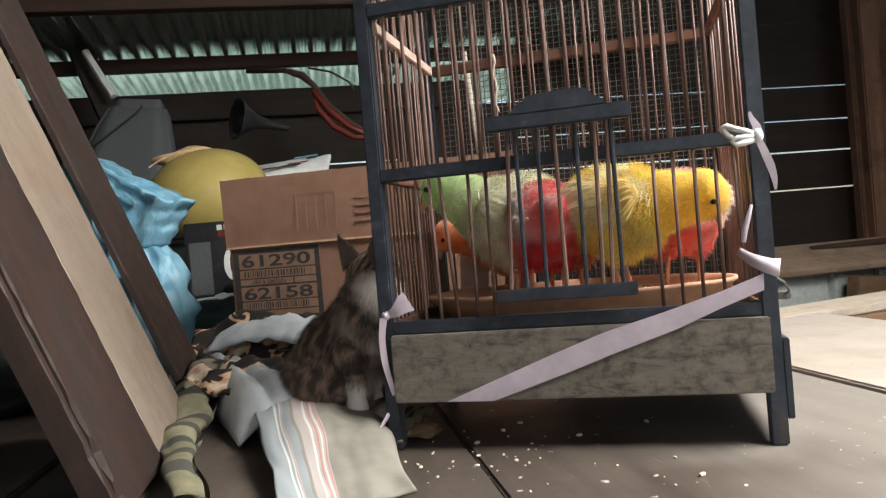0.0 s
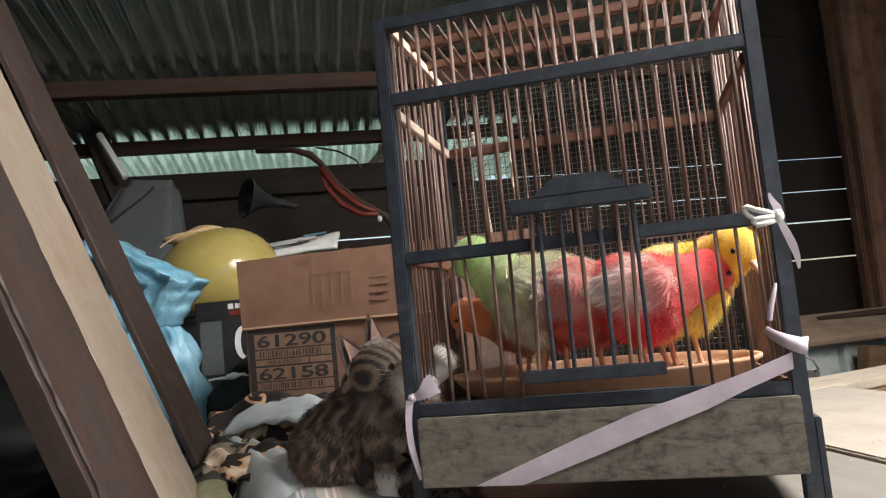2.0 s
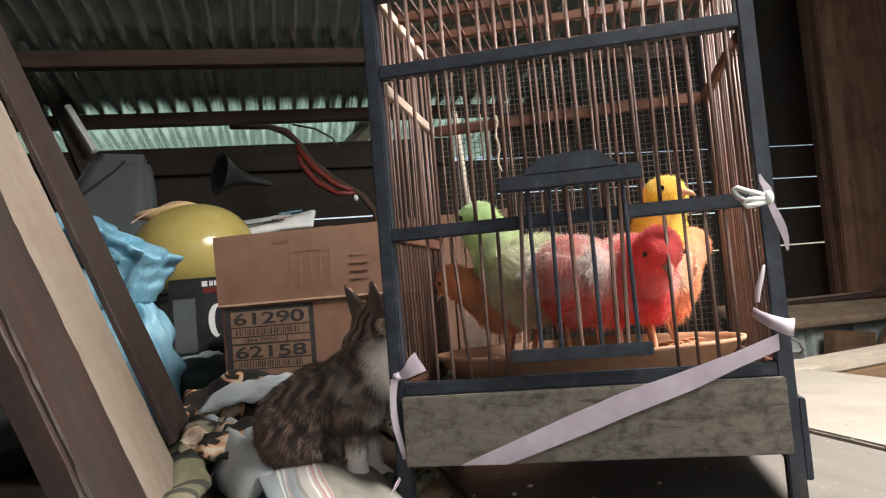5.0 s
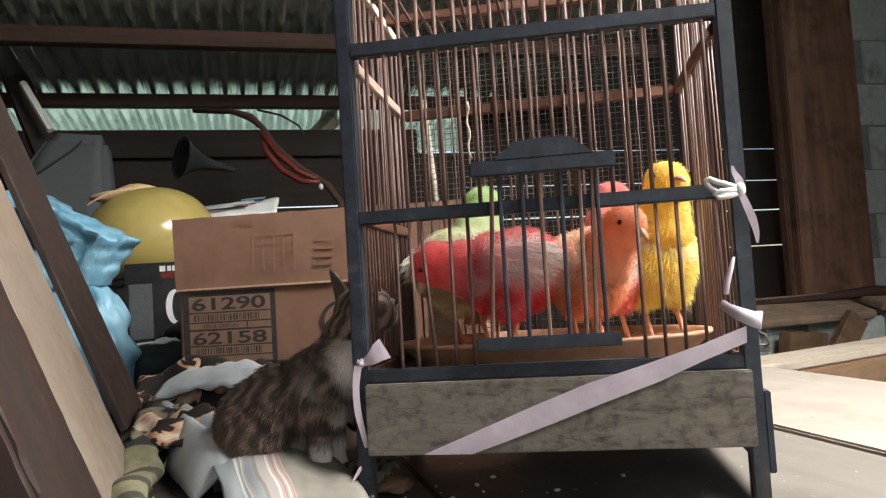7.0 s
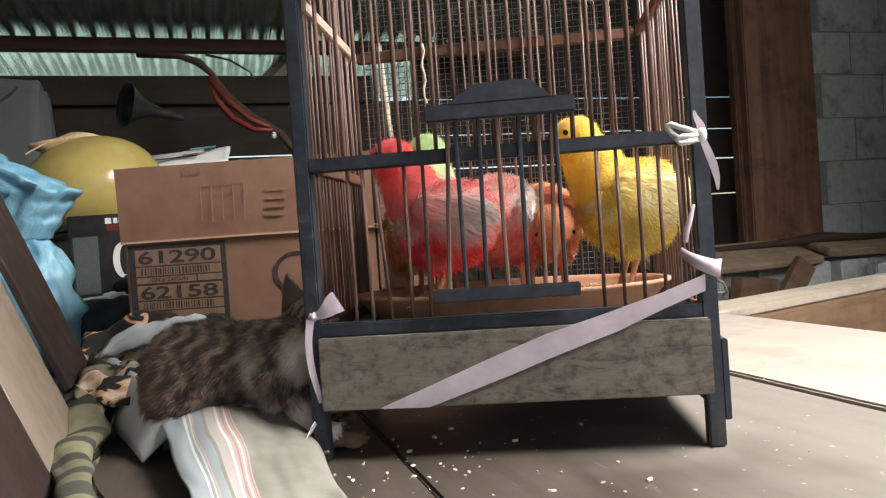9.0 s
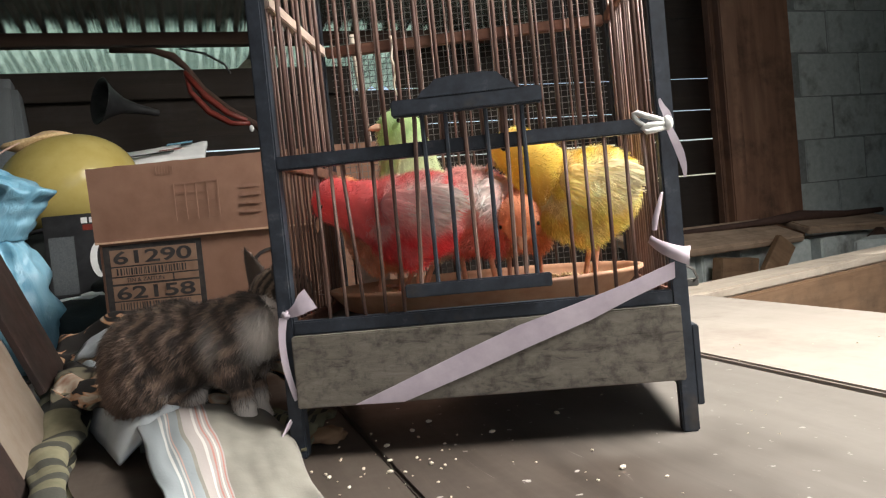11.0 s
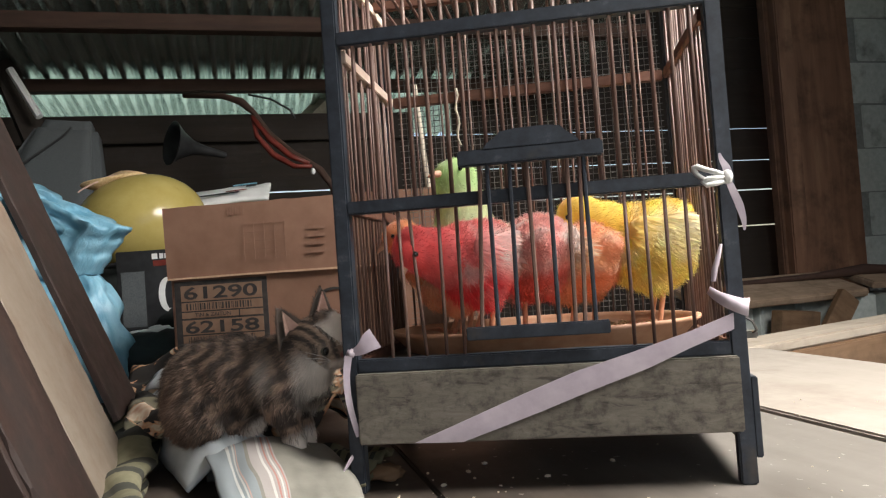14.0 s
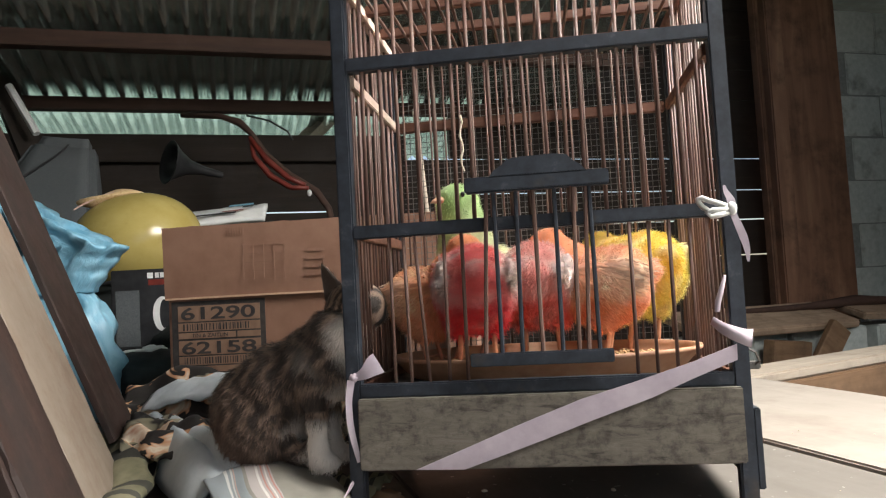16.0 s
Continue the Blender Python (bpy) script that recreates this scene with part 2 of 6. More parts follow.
M_GRAIN = mottled("pale_grain", [(0.3, (0.58, 0.50, 0.38)), (0.7, (0.82, 0.76, 0.64))], 100, 0.7)
M_LEG = mottled("chick_leg", [(0.3, (0.55, 0.23, 0.13)), (0.7, (0.72, 0.37, 0.24))], 220, 0.55, relief=0.3, distance=0.0004)
M_BEAK = mottled("chick_beak", [(0.3, (0.62, 0.34, 0.22)), (0.7, (0.75, 0.47, 0.33))], 200, 0.45)
M_EYE = mottled("dark_eye", [(0.3, (0.006, 0.006, 0.006)), (0.7, (0.014, 0.012, 0.01))], 80, 0.08, relief=0.0)
M_IRIS = mottled("kitten_iris", [(0.3, (0.07, 0.075, 0.06)), (0.7, (0.14, 0.14, 0.115))], 300, 0.1, relief=0.0)
M_NOSE = mottled("kitten_nose", [(0.3, (0.30, 0.12, 0.10)), (0.7, (0.42, 0.19, 0.16))], 200, 0.4)
M_EAR = mottled("ear_skin", [(0.3, (0.52, 0.33, 0.27)), (0.7, (0.68, 0.47, 0.40))], 120, 0.7)
M_DOWN = tinted("down", 0.9, 0.6, 0.4)
M_FUR = tinted("fur", 0.7, 0.1)
M_DARKCLOTH = mottled("black_bin_cloth", [(0.3, (0.006, 0.008, 0.007)), (0.7, (0.022, 0.026, 0.026))], 20, 0.6, relief=0.4, distance=0.004)


def floral():
    m, nt, b = shader("floral_cloth", 0.85)
    vec = coords(nt, random_shift=False)
    leaf = ramp(nt, noise_tex(nt, vec, 19, 2, 0.5, 0.8), [(0.58, (0.014, 0.011, 0.010)), (0.595, (0.16, 0.145, 0.10)), (0.66, (0.26, 0.235, 0.17))])
    bloom = noise_tex(nt, vec, 15, 3, 0.5, 1.0)
    inside = ramp(nt, bloom, [(0.57, (0.50, 0.26, 0.14)), (0.61, (0.62, 0.54, 0.42)), (0.72, (0.34, 0.12, 0.06))])
    where = ramp(nt, bloom, [(0.555, (0, 0, 0)), (0.565, (1, 1, 1))])
    nt.links.new(mix(nt, leaf, inside, where), b.inputs["Base Color"])
    bump(nt, b, noise_tex(nt, vec, 350, 2), 0.25, 0.0006)
    return m


def striped(name, base, base2, stripes, axis=0):
    """Woven cloth with a few stripes: (middle, half width, colour) along the axis of its UV."""
    m, nt, b = shader(name, 0.85)
    uv = nt.nodes.new("ShaderNodeUVMap")
    uv.uv_map = "weave"
    sep = nt.nodes.new("ShaderNodeSeparateXYZ")
    nt.links.new(uv.outputs[0], sep.inputs[0])
    vec = coords(nt, random_shift=False)
    colour = ramp(nt, noise_tex(nt, vec, 14, 4), [(0.35, base), (0.65, base2)])
    for mid, half, c in stripes:
        d = nt.nodes.new("ShaderNodeMath")
        d.operation = "COMPARE"
        d.inputs[1].default_value, d.inputs[2].default_value = mid, half
        nt.links.new(sep.outputs[axis], d.inputs[0])
        colour = mix(nt, colour, c, d.outputs[0])
    nt.links.new(colour, b.inputs["Base Color"])
    bump(nt, b, noise_tex(nt, vec, 400, 2), 0.3, 0.0006)
    return m


M_FLORAL = floral()
M_TOWEL = striped("striped_towel", (0.195, 0.184, 0.157), (0.265, 0.252, 0.217), [(0.135, 0.135, (0.25, 0.28, 0.295)), (0.165, 0.010, (0.55, 0.55, 0.53)), (0.20, 0.006, (0.50, 0.50, 0.48)), (0.215, 0.004, (0.46, 0.32, 0.28)), (0.375, 0.085, (0.36, 0.325, 0.31)), (0.36, 0.009, (0.55, 0.53, 0.51)), (0.395, 0.006, (0.42, 0.20, 0.17)), (0.42, 0.006, (0.56, 0.54, 0.52)), (0.445, 0.005, (0.42, 0.20, 0.17))])
M_GREYTOWEL = striped("grey_towel", (0.33, 0.37, 0.40), (0.48, 0.52, 0.545), [(0.80, 0.05, (0.26, 0.30, 0.33))])
M_OLIVE = striped("olive_cloth", (0.10, 0.095, 0.055), (0.27, 0.25, 0.16), [(0.30, 0.05, (0.03, 0.03, 0.025)), (0.49, 0.020, (0.05, 0.05, 0.04)), (0.59, 0.020, (0.05, 0.05, 0.04)), (0.69, 0.020, (0.05, 0.05, 0.04)), (0.79, 0.022, (0.05, 0.05, 0.04)), (0.89, 0.024, (0.05, 0.05, 0.04))])


# ---- mesh helpers ----
def mesh_of(name, bm, material, smooth=False):
    me = bpy.data.meshes.new(name)
    bm.normal_update()
    bm.to_mesh(me)
    bm.free()
    me.materials.append(material)
    if smooth:
        me.polygons.foreach_set("use_smooth", [True] * len(me.polygons))
    return me


def part(name, bm, material, parent=None, label="", smooth=False, m=None):
    """One mesh object, under a thing or part if one is given."""
    ob = new(name, mesh_of(name, bm, material, smooth))
    if parent is not None:
        ob.parent = parent
    if m is not None:
        ob.matrix_basis = m
    if label:
        ob["label"] = label
    return ob


def thing(name, label, category, group="", kind="", m=None):
    ob = tagged(new(name), label, category, group, kind)
    if m is not None:
        ob.matrix_basis = m
    return ob


def box(sx, sy, sz, at=(0, 0, 0), bev=0.0, turn=None, bm=None, rough=0.0):
    """A bevelled box, sizes and middle in metres."""
    bm = bm or bmesh.new()
    mat = Matrix.Translation(at) @ (turn or Matrix()) @ Matrix.Diagonal((sx, sy, sz, 1))
    made = bmesh.ops.create_cube(bm, size=1, matrix=mat)["verts"]
    if bev:
        edges = list({e for v in made for e in v.link_edges})
        bmesh.ops.bevel(bm, geom=edges, offset=bev, segments=2, affect="EDGES")
    if rough:
        for v in bm.verts:
            v.co += Vector((random.uniform(-rough, rough) for _ in range(3)))
    return bm


def rod(a, b, r, sides=6, bm=None, r2=None):
    bm = bm or bmesh.new()
    a, b = Vector(a), Vector(b)
    d = b - a
    mat = Matrix.Translation((a + b) / 2) @ d.to_track_quat("Z", "Y").to_matrix().to_4x4()
    bmesh.ops.create_cone(bm, cap_ends=True, segments=sides, radius1=r, radius2=r if r2 is None else r2, depth=d.length, matrix=mat)
    return bm


def tube(points, radii, sides=8, bm=None, flat=1.0):
    """A tube along points with a radius at each."""
    bm = bm or bmesh.new()
    pts = [Vector(p) for p in points]
    rings, side = [], None
    for i, p in enumerate(pts):
        d = (pts[min(i + 1, len(pts) - 1)] - pts[max(i - 1, 0)]).normalized()
        if side is None:
            side = d.cross(Vector((0, 0, 1)) if abs(d.z) < 0.9 else Vector((1, 0, 0))).normalized()
        side = (side - d * side.dot(d)).normalized()
        up = d.cross(side)
        r = radii[i] if isinstance(radii, (list, tuple)) else radii
        rings.append([bm.verts.new(p + side * r * math.cos(2 * math.pi * k / sides) + up * r * flat * math.sin(2 * math.pi * k / sides)) for k in range(sides)])
    for a, b in zip(rings, rings[1:]):
        for k in range(sides):
            bm.faces.new((a[k], a[(k + 1) % sides], b[(k + 1) % sides], b[k]))
    bm.faces.new(rings[0][::-1])
    bm.faces.new(rings[-1])
    return bm


def lathe(profile, sides=32, bm=None, squash=(1, 1)):
    bm = bm or bmesh.new()
    rings = [[bm.verts.new((r * squash[0] * math.cos(2 * math.pi * k / sides), r * squash[1] * math.sin(2 * math.pi * k / sides), z)) for k in range(sides)] for r, z in profile]
    for a, b in zip(rings, rings[1:]):
        for k in range(sides):
            bm.faces.new((a[k], a[(k + 1) % sides], b[(k + 1) % sides], b[k]))
    return bm


def ball(radii, at=(0, 0, 0), turn=None, bm=None, seg=16, rings=10):
    bm = bm or bmesh.new()
    bmesh.ops.create_uvsphere(bm, u_segments=seg, v_segments=rings, radius=1, matrix=Matrix.Translation(at) @ (turn or Matrix()) @ Matrix.Diagonal((*radii, 1)))
    return bm


def ribbon(points, width, thick=0.0008, across=(0, 0, 1), bm=None):
    """A flat strip along points; across says which way its width lies."""
    bm = bm or bmesh.new()
    pts = [Vector(p) for p in points]
    if len(pts) < 10:
        n, fine = len(pts), []
        wide = list(width) if isinstance(width, (list, tuple)) else [width] * n
        lie = across if isinstance(across, list) else [across] * n
        ws, ls = [], []
        for i in range(n - 1):
            p0, p1, p2, p3 = pts[max(i - 1, 0)], pts[i], pts[i + 1], pts[min(i + 2, n - 1)]
            for k in range(5 if i < n - 2 else 6):
                t = k / 5
                fine.append(0.5 * (2 * p1 + (p2 - p0) * t + (2 * p0 - 5 * p1 + 4 * p2 - p3) * t * t + (3 * p1 - p0 - 3 * p2 + p3) * t ** 3))
                ws.append(wide[i] * (1 - t) + wide[i + 1] * t)
                ls.append(tuple(Vector(lie[i]) * (1 - t) + Vector(lie[i + 1]) * t))
        pts, width, across = fine, ws, ls
    rings = []
    for i, p in enumerate(pts):
        d = (pts[min(i + 1, len(pts) - 1)] - pts[max(i - 1, 0)]).normalized()
        w = width[i] if isinstance(width, (list, tuple)) else width
        side = Vector(across if not isinstance(across, list) else across[i])
        side = (side - d * side.dot(d)).normalized()
        n = d.cross(side) * thick / 2
        rings.append([bm.verts.new(p + side * w / 2 + n), bm.verts.new(p - side * w / 2 + n), bm.verts.new(p - side * w / 2 - n), bm.verts.new(p + side * w / 2 - n)])
    for a, b in zip(rings, rings[1:]):
        for k in range(4):
            bm.faces.new((a[k], a[(k + 1) % 4], b[(k + 1) % 4], b[k]))
    bm.faces.new(rings[0][::-1])
    bm.faces.new(rings[-1])
    return bm


def sheet(nu, nv, place, thick=0.002, uv=True, name="sheet"):
    """A cloth of nu by nv quads whose points come from place(s, t), with some thickness."""
    bm = bmesh.new()
    grid = [[bm.verts.new(place(i / nu, j / nv)) for j in range(nv + 1)] for i in range(nu + 1)]
    layer = bm.loops.layers.uv.new("weave")
    for i in range(nu):
        for j in range(nv):
            f = bm.faces.new((grid[i][j], grid[i + 1][j], grid[i + 1][j + 1], grid[i][j + 1]))
            for l, (a, b) in zip(f.loops, ((i, j), (i + 1, j), (i + 1, j + 1), (i, j + 1))):
                l[layer].uv = (a / nu, b / nv)
    bm.normal_update()
    if thick:
        bmesh.ops.solidify(bm, geom=list(bm.faces), thickness=thick)
    return bm


def fused(shapes, voxel, smooth=6):
    """One skin over several ellipsoids: (middle, radii, turn in degrees about y). Returns points and triangles."""
    bm = bmesh.new()
    for at, radii, turn in shapes:
        ball(radii, at, Matrix.Rotation(radians(turn), 4, "Y"), bm, 20, 14)
    tmp = new("tmp", mesh_of("tmp", bm, M_DOWN))
    r = tmp.modifiers.new("r", "REMESH")
    r.mode, r.voxel_size = "VOXEL", voxel
    s = tmp.modifiers.new("s", "SMOOTH")
    s.iterations, s.factor = smooth, 0.5
    dg = bpy.context.evaluated_depsgraph_get()
    me = tmp.evaluated_get(dg).to_mesh()
    me.calc_loop_triangles()
    co = np.empty(len(me.vertices) * 3)
    me.vertices.foreach_get("co", co)
    tri = np.empty(len(me.loop_triangles) * 3, dtype=int)
    me.loop_triangles.foreach_get("vertices", tri)
    old = tmp.data
    bpy.data.objects.remove(tmp)
    bpy.data.meshes.remove(old)
    return co.reshape(-1, 3), tri.reshape(-1, 3)


def furred(name, co, tri, colour, count, length, width, flow, lie, material, parent, seed, label="", m=None, wild=0.17):
    """Skin with a coat of fine blades. colour(points) gives the tone, flow the way the coat lies, lie how flat it is."""
    rng = np.random.default_rng(seed)
    a, b, c = co[tri[:, 0]], co[tri[:, 1]], co[tri[:, 2]]
    nrm = np.cross(b - a, c - a)
    area = np.linalg.norm(nrm, axis=1)
    pick = rng.choice(len(tri), count, p=area / area.sum())
    w1, w2 = rng.random(count), rng.random(count)
    flip = w1 + w2 > 1
    w1[flip], w2[flip] = 1 - w1[flip], 1 - w2[flip]
    root = a[pick] + (b - a)[pick] * w1[:, None] + (c - a)[pick] * w2[:, None]
    n = nrm[pick] / (area[pick, None] + 1e-12)
    way = np.asarray(flow, float)[None] if np.ndim(flow) == 1 else flow(root)
    way = way - n * (way * n).sum(1, keepdims=True)
    way /= np.linalg.norm(way, axis=1, keepdims=True) + 1e-9
    d = n * (1 - lie) + way * lie + rng.normal(0, wild, (count, 3))
    d /= np.linalg.norm(d, axis=1, keepdims=True)
    side = np.cross(d, n + rng.normal(0, 0.3, (count, 3)))
    side /= np.linalg.norm(side, axis=1, keepdims=True) + 1e-9
    ln = length * rng.uniform(0.5, 1.25, (count, 1))
    sink = root - n * 0.0008
    mid = sink + d * ln * 0.55
    tip = sink + d * ln + way * ln * 0.35 - np.array([0, 0, 0.15]) * ln
    wd = width * rng.uniform(0.6, 1.3, (count, 1))
    base = len(co)
    verts = np.concatenate([co, sink - side * wd, sink + side * wd, mid + side * wd * 0.8, mid - side * wd * 0.8, tip])
    k = np.arange(count) + base
    faces = [tuple(t) for t in tri.tolist()]
    faces += list(zip(k.tolist(), (k + count).tolist(), (k + 2 * count).tolist(), (k + 3 * count).tolist()))
    faces += list(zip((k + 3 * count).tolist(), (k + 2 * count).tolist(), (k + 4 * count).tolist()))
    me = bpy.data.meshes.new(name)
    me.from_pydata(verts.tolist(), [], faces)
    tone_root = colour(root) * rng.uniform(0.86, 1.14, (count, 1))
    tones = np.concatenate([colour(co)] + [tone_root] * 4 + [tone_root * 1.12])
    rgba = np.concatenate([np.clip(tones, 0, 0.95), np.ones((len(tones), 1))], 1)
    att = me.attributes.new("tone", "FLOAT_COLOR", "POINT")
    att.data.foreach_set("color", rgba.astype(np.float32).ravel())
    me.materials.append(material)
    me.polygons.foreach_set("use_smooth", [True] * len(me.polygons))
    ob = new(name, me)
    if parent is not None:
        ob.parent = parent
    if m is not None:
        ob.matrix_basis = m
    if label:
        ob["label"] = label
    return ob


# ---- setting ----
def in_room(sx, sy, sz, u, v, z, bev=0.0, tilt=None):
    """A box along the room's axes."""
    return box(sx, sy, sz, (0, 0, 0), bev), ROOM @ Matrix.Translation((u, v, z)) @ (tilt or Matrix())


def setting(name, sx, sy, sz, u, v, z, material, label, category, bev=0.0, tilt=None):
    bm, m = in_room(sx, sy, sz, u, v, z, bev, tilt)
    return tagged(part(name, bm, material, m=m), label, category, kind="structure")


# Out-of-view ground, kept pale so sunlight bounces up under the eave.
ground = tagged(part("ground", box(120, 120, 0.2, (0, 0, -1.3)), M_PALE_GRASS), "unseen grassy ground outside the hut, brightened to bounce sunlight", "ground", kind="structure")
setting("floor", 7.4, 5.4, 0.1, 0.3, 0.0, -0.45, M_DIRT, "packed dark earth floor under the wooden deck", "floor")

# plywood deck: wide boards with open joints, along the room's v axis
deck = tagged(part("deck_joist", box(2.9, 0.07, 0.09), M_PLANK_WALL, m=ROOM @ Matrix.Translation((-0.6, -0.6, -0.075))), "dark joist under the deck boards", "deck", kind="structure")
for v in (0.05, 0.55, 1.3, 1.9):
    part("joist", box(2.9 if v < 0.6 else 2.2, 0.07, 0.09), M_PLANK_WALL, deck, m=Matrix.Translation((0 if v < 0.6 else -0.35, v + 0.6, 0)))


def deck_board(u0, u1, v0, v1):
    bm = box(u1 - u0, v1 - v0, 0.022, bev=0.0025)
    # Picks the board's tone by how much daylight falls on it.
    ob = part("plank", bm, M_DECK_LIT if u0 > 0.5 else M_DECK_WORN_SHADED if u0 > 0.06 and v0 < 0.3 else M_DECK, deck, m=Matrix.Translation(((u0 + u1) / 2 + 0.6, (v0 + v1) / 2 + 0.6, 0.064)))
    return ob


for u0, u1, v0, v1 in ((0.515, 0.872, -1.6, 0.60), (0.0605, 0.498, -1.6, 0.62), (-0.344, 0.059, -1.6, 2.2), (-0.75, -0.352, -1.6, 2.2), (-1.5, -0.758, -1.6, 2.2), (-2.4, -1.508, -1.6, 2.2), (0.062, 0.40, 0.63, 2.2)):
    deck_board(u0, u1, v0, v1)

# border beam beyond the deck opening, its daylit top given a paler colour
def beam_between(name, p, q, wide, high, top, material, label):
    p, q = Vector(p), Vector(q)
    d = q - p
    ob = part(name, box(d.length, wide, high, bev=0.004), material, m=Matrix.Translation(((p.x + q.x) / 2, (p.y + q.y) / 2, top - high / 2)) @ Matrix.Rotation(math.atan2(d.y, d.x), 4, "Z"))
    return tagged(ob, label, "beam", kind="structure")


beam_between("border_beam", (0.42, 0.83, 0), (1.45, 1.68, 0), 0.11, 0.022, 0.002, M_PALE_BEAM, "border board, its daylit top given a paler wood colour")
beam_between("beam_side", (0.45, 0.80, 0), (1.48, 1.63, 0), 0.03, 0.22, -0.021, M_BEAM_SIDE, "brown side board under the pale border beam")

# back wall: boards with slits of daylight, below the eave
WALL_V = 2.3
wall = thing("wall_back", "dark weathered horizontal board wall with slits of daylight", "wall", kind="structure", m=ROOM @ Matrix.Translation((0, WALL_V, 0)))
levels = [-0.40, -0.18, 0.0, 0.15, 0.296, 0.466, 0.609, 0.760, 0.902]
for i, (lo, hi) in enumerate(zip(levels, levels[1:])):
    gap = 0.0085 if lo >= 0.29 else 0.0
    for u0, u1 in ((-2.6, 0.0), (0.0, 0.29), (0.29, 0.80), (0.80, 2.40)):
        if u0 < 0.3 and hi > 0.9:
            continue
        g = 0.0 if (u0 < 0.7 and not (0.4 < lo < 0.5 and u0 == 0.0)) else gap * random.uniform(0.6, 1.1)
        top = min(hi, 0.862) if u0 < 0.7 else hi
        if u0 == 0.0 and 0.4 < lo < 0.5:
            part("plank", box(u1 - u0 + 0.004, 0.018, 0.080, bev=0.001), M_PLANK_WALL, wall, m=Matrix.Translation(((u0 + u1) / 2, 0.0, 0.507)))
            low_z = 0.555
        else:
            low_z = lo + g
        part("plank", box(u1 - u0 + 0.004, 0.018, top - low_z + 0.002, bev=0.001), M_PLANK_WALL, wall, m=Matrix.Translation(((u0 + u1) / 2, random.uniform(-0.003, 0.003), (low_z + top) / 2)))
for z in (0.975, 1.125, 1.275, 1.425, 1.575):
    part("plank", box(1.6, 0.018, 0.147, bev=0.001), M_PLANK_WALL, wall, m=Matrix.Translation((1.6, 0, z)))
# eave beam on the wall
part("plank", box(3.1, 0.035, 0.105, bev=0.003), M_PLANK_WALL, wall, m=Matrix.Translation((-0.95, -0.03, 0.802)))

# wide post and block wall
setting("wall_post", 0.47, 0.05, 2.2, 2.53, 2.18, 0.65, M_POST_WOOD, "broad rough reddish brown timber post", "post", 0.006)
setting("wall_post", 0.09, 0.06, 2.2, 2.36, 2.14, 0.65, M_POST_WOOD, "narrow dark timber upright beside the broad post", "post", 0.006)
blocks = tagged(part("wall_block", box(1.5, 0.07, 1.9), M_JOINT, m=ROOM @ Matrix.Translation((3.5, 2.27, 0.5))), "grey cement block wall with rough mortar joints", "wall", kind="structure")
block_mesh = mesh_of("block", box(0.394, 0.06, 0.2105, bev=0.005), M_BLOCK)
for row in range(9):
    for col in range(4):
        b = new("block", block_mesh)
        b.parent = blocks
        b.matrix_basis = Matrix.Translation((-0.62 + 0.40 * col + 0.2 * (row % 2), -0.012 + random.uniform(-0.003, 0.003), -0.83 + 0.216 * row))

# unseen walls added to close the place round the lamp openings
setting("wall_left", 0.05, 5.2, 2.6, -2.6, -0.1, 0.7, M_PLANK_WALL, "unseen dark board wall closing the place", "wall")
setting("wall_front", 1.9, 0.05, 2.6, -1.65, -2.5, 0.7, M_PLANK_WALL, "unseen dark board wall beside the added lamp opening", "wall")
setting("wall_front", 2.9, 0.05, 2.6, 2.75, -2.5, 0.7, M_PLANK_WALL, "unseen dark board wall beside the added lamp opening", "wall")
setting("wall_front", 2.0, 0.05, 0.4, 0.3, -2.5, 1.8, M_PLANK_WALL, "unseen dark board above the added lamp opening", "wall")
setting("wall_right", 0.05, 0.9, 2.6, 3.1, -2.05, 0.7, M_PLANK_WALL, "unseen dark board wall closing the place", "wall")
setting("wall_right", 0.05, 1.35, 2.6, 4.2, 1.6, 0.7, M_PLANK_WALL, "unseen dark board wall closing the place", "wall")
setting("wall_right", 1.2, 0.05, 2.6, 3.65, 0.93, 0.7, M_PLANK_WALL, "unseen dark board wall closing the place", "wall")
setting("wall_right", 0.05, 2.5, 0.8, 3.1, -0.35, -0.15, M_PLANK_WALL, "unseen dark board under the added side opening", "wall")

# corrugated zinc roof, falling away towards the back eave
def roof_sheet(u0, u1, v0, v1, z0, z1, pitch=0.062, deep=0.012):
    n = int((u1 - u0) / pitch * 8)
    bm = bmesh.new()
    rows = []
    for j in range(5):
        t = j / 4
        rows.append([bm.verts.new((u0 + (u1 - u0) * i / n, v0 + (v1 - v0) * t, z0 + (z1 - z0) * t + deep * math.sin(2 * math.pi * i / 8))) for i in range(n + 1)])
    for a, b in zip(rows, rows[1:]):
        for i in range(n):
            bm.faces.new((a[i], a[i + 1], b[i + 1], b[i]))
    bm.normal_update()
    bmesh.ops.solidify(bm, geom=list(bm.faces), thickness=0.0012)
    return bm


EYE_V, EYE_Z = -0.68, 0.198
ROOF_AT = lambda v: EYE_Z + 0.356 * 2.30 + 0.024 - 0.163 * (v - (EYE_V + 2.30))
tagged(part("ceiling", roof_sheet(-2.62, 1.3, 0.6, 2.75, ROOF_AT(0.6), ROOF_AT(2.75)), M_ZINC, smooth=True, m=ROOM), "corrugated zinc roof sheet seen from below", "roof", kind="structure")
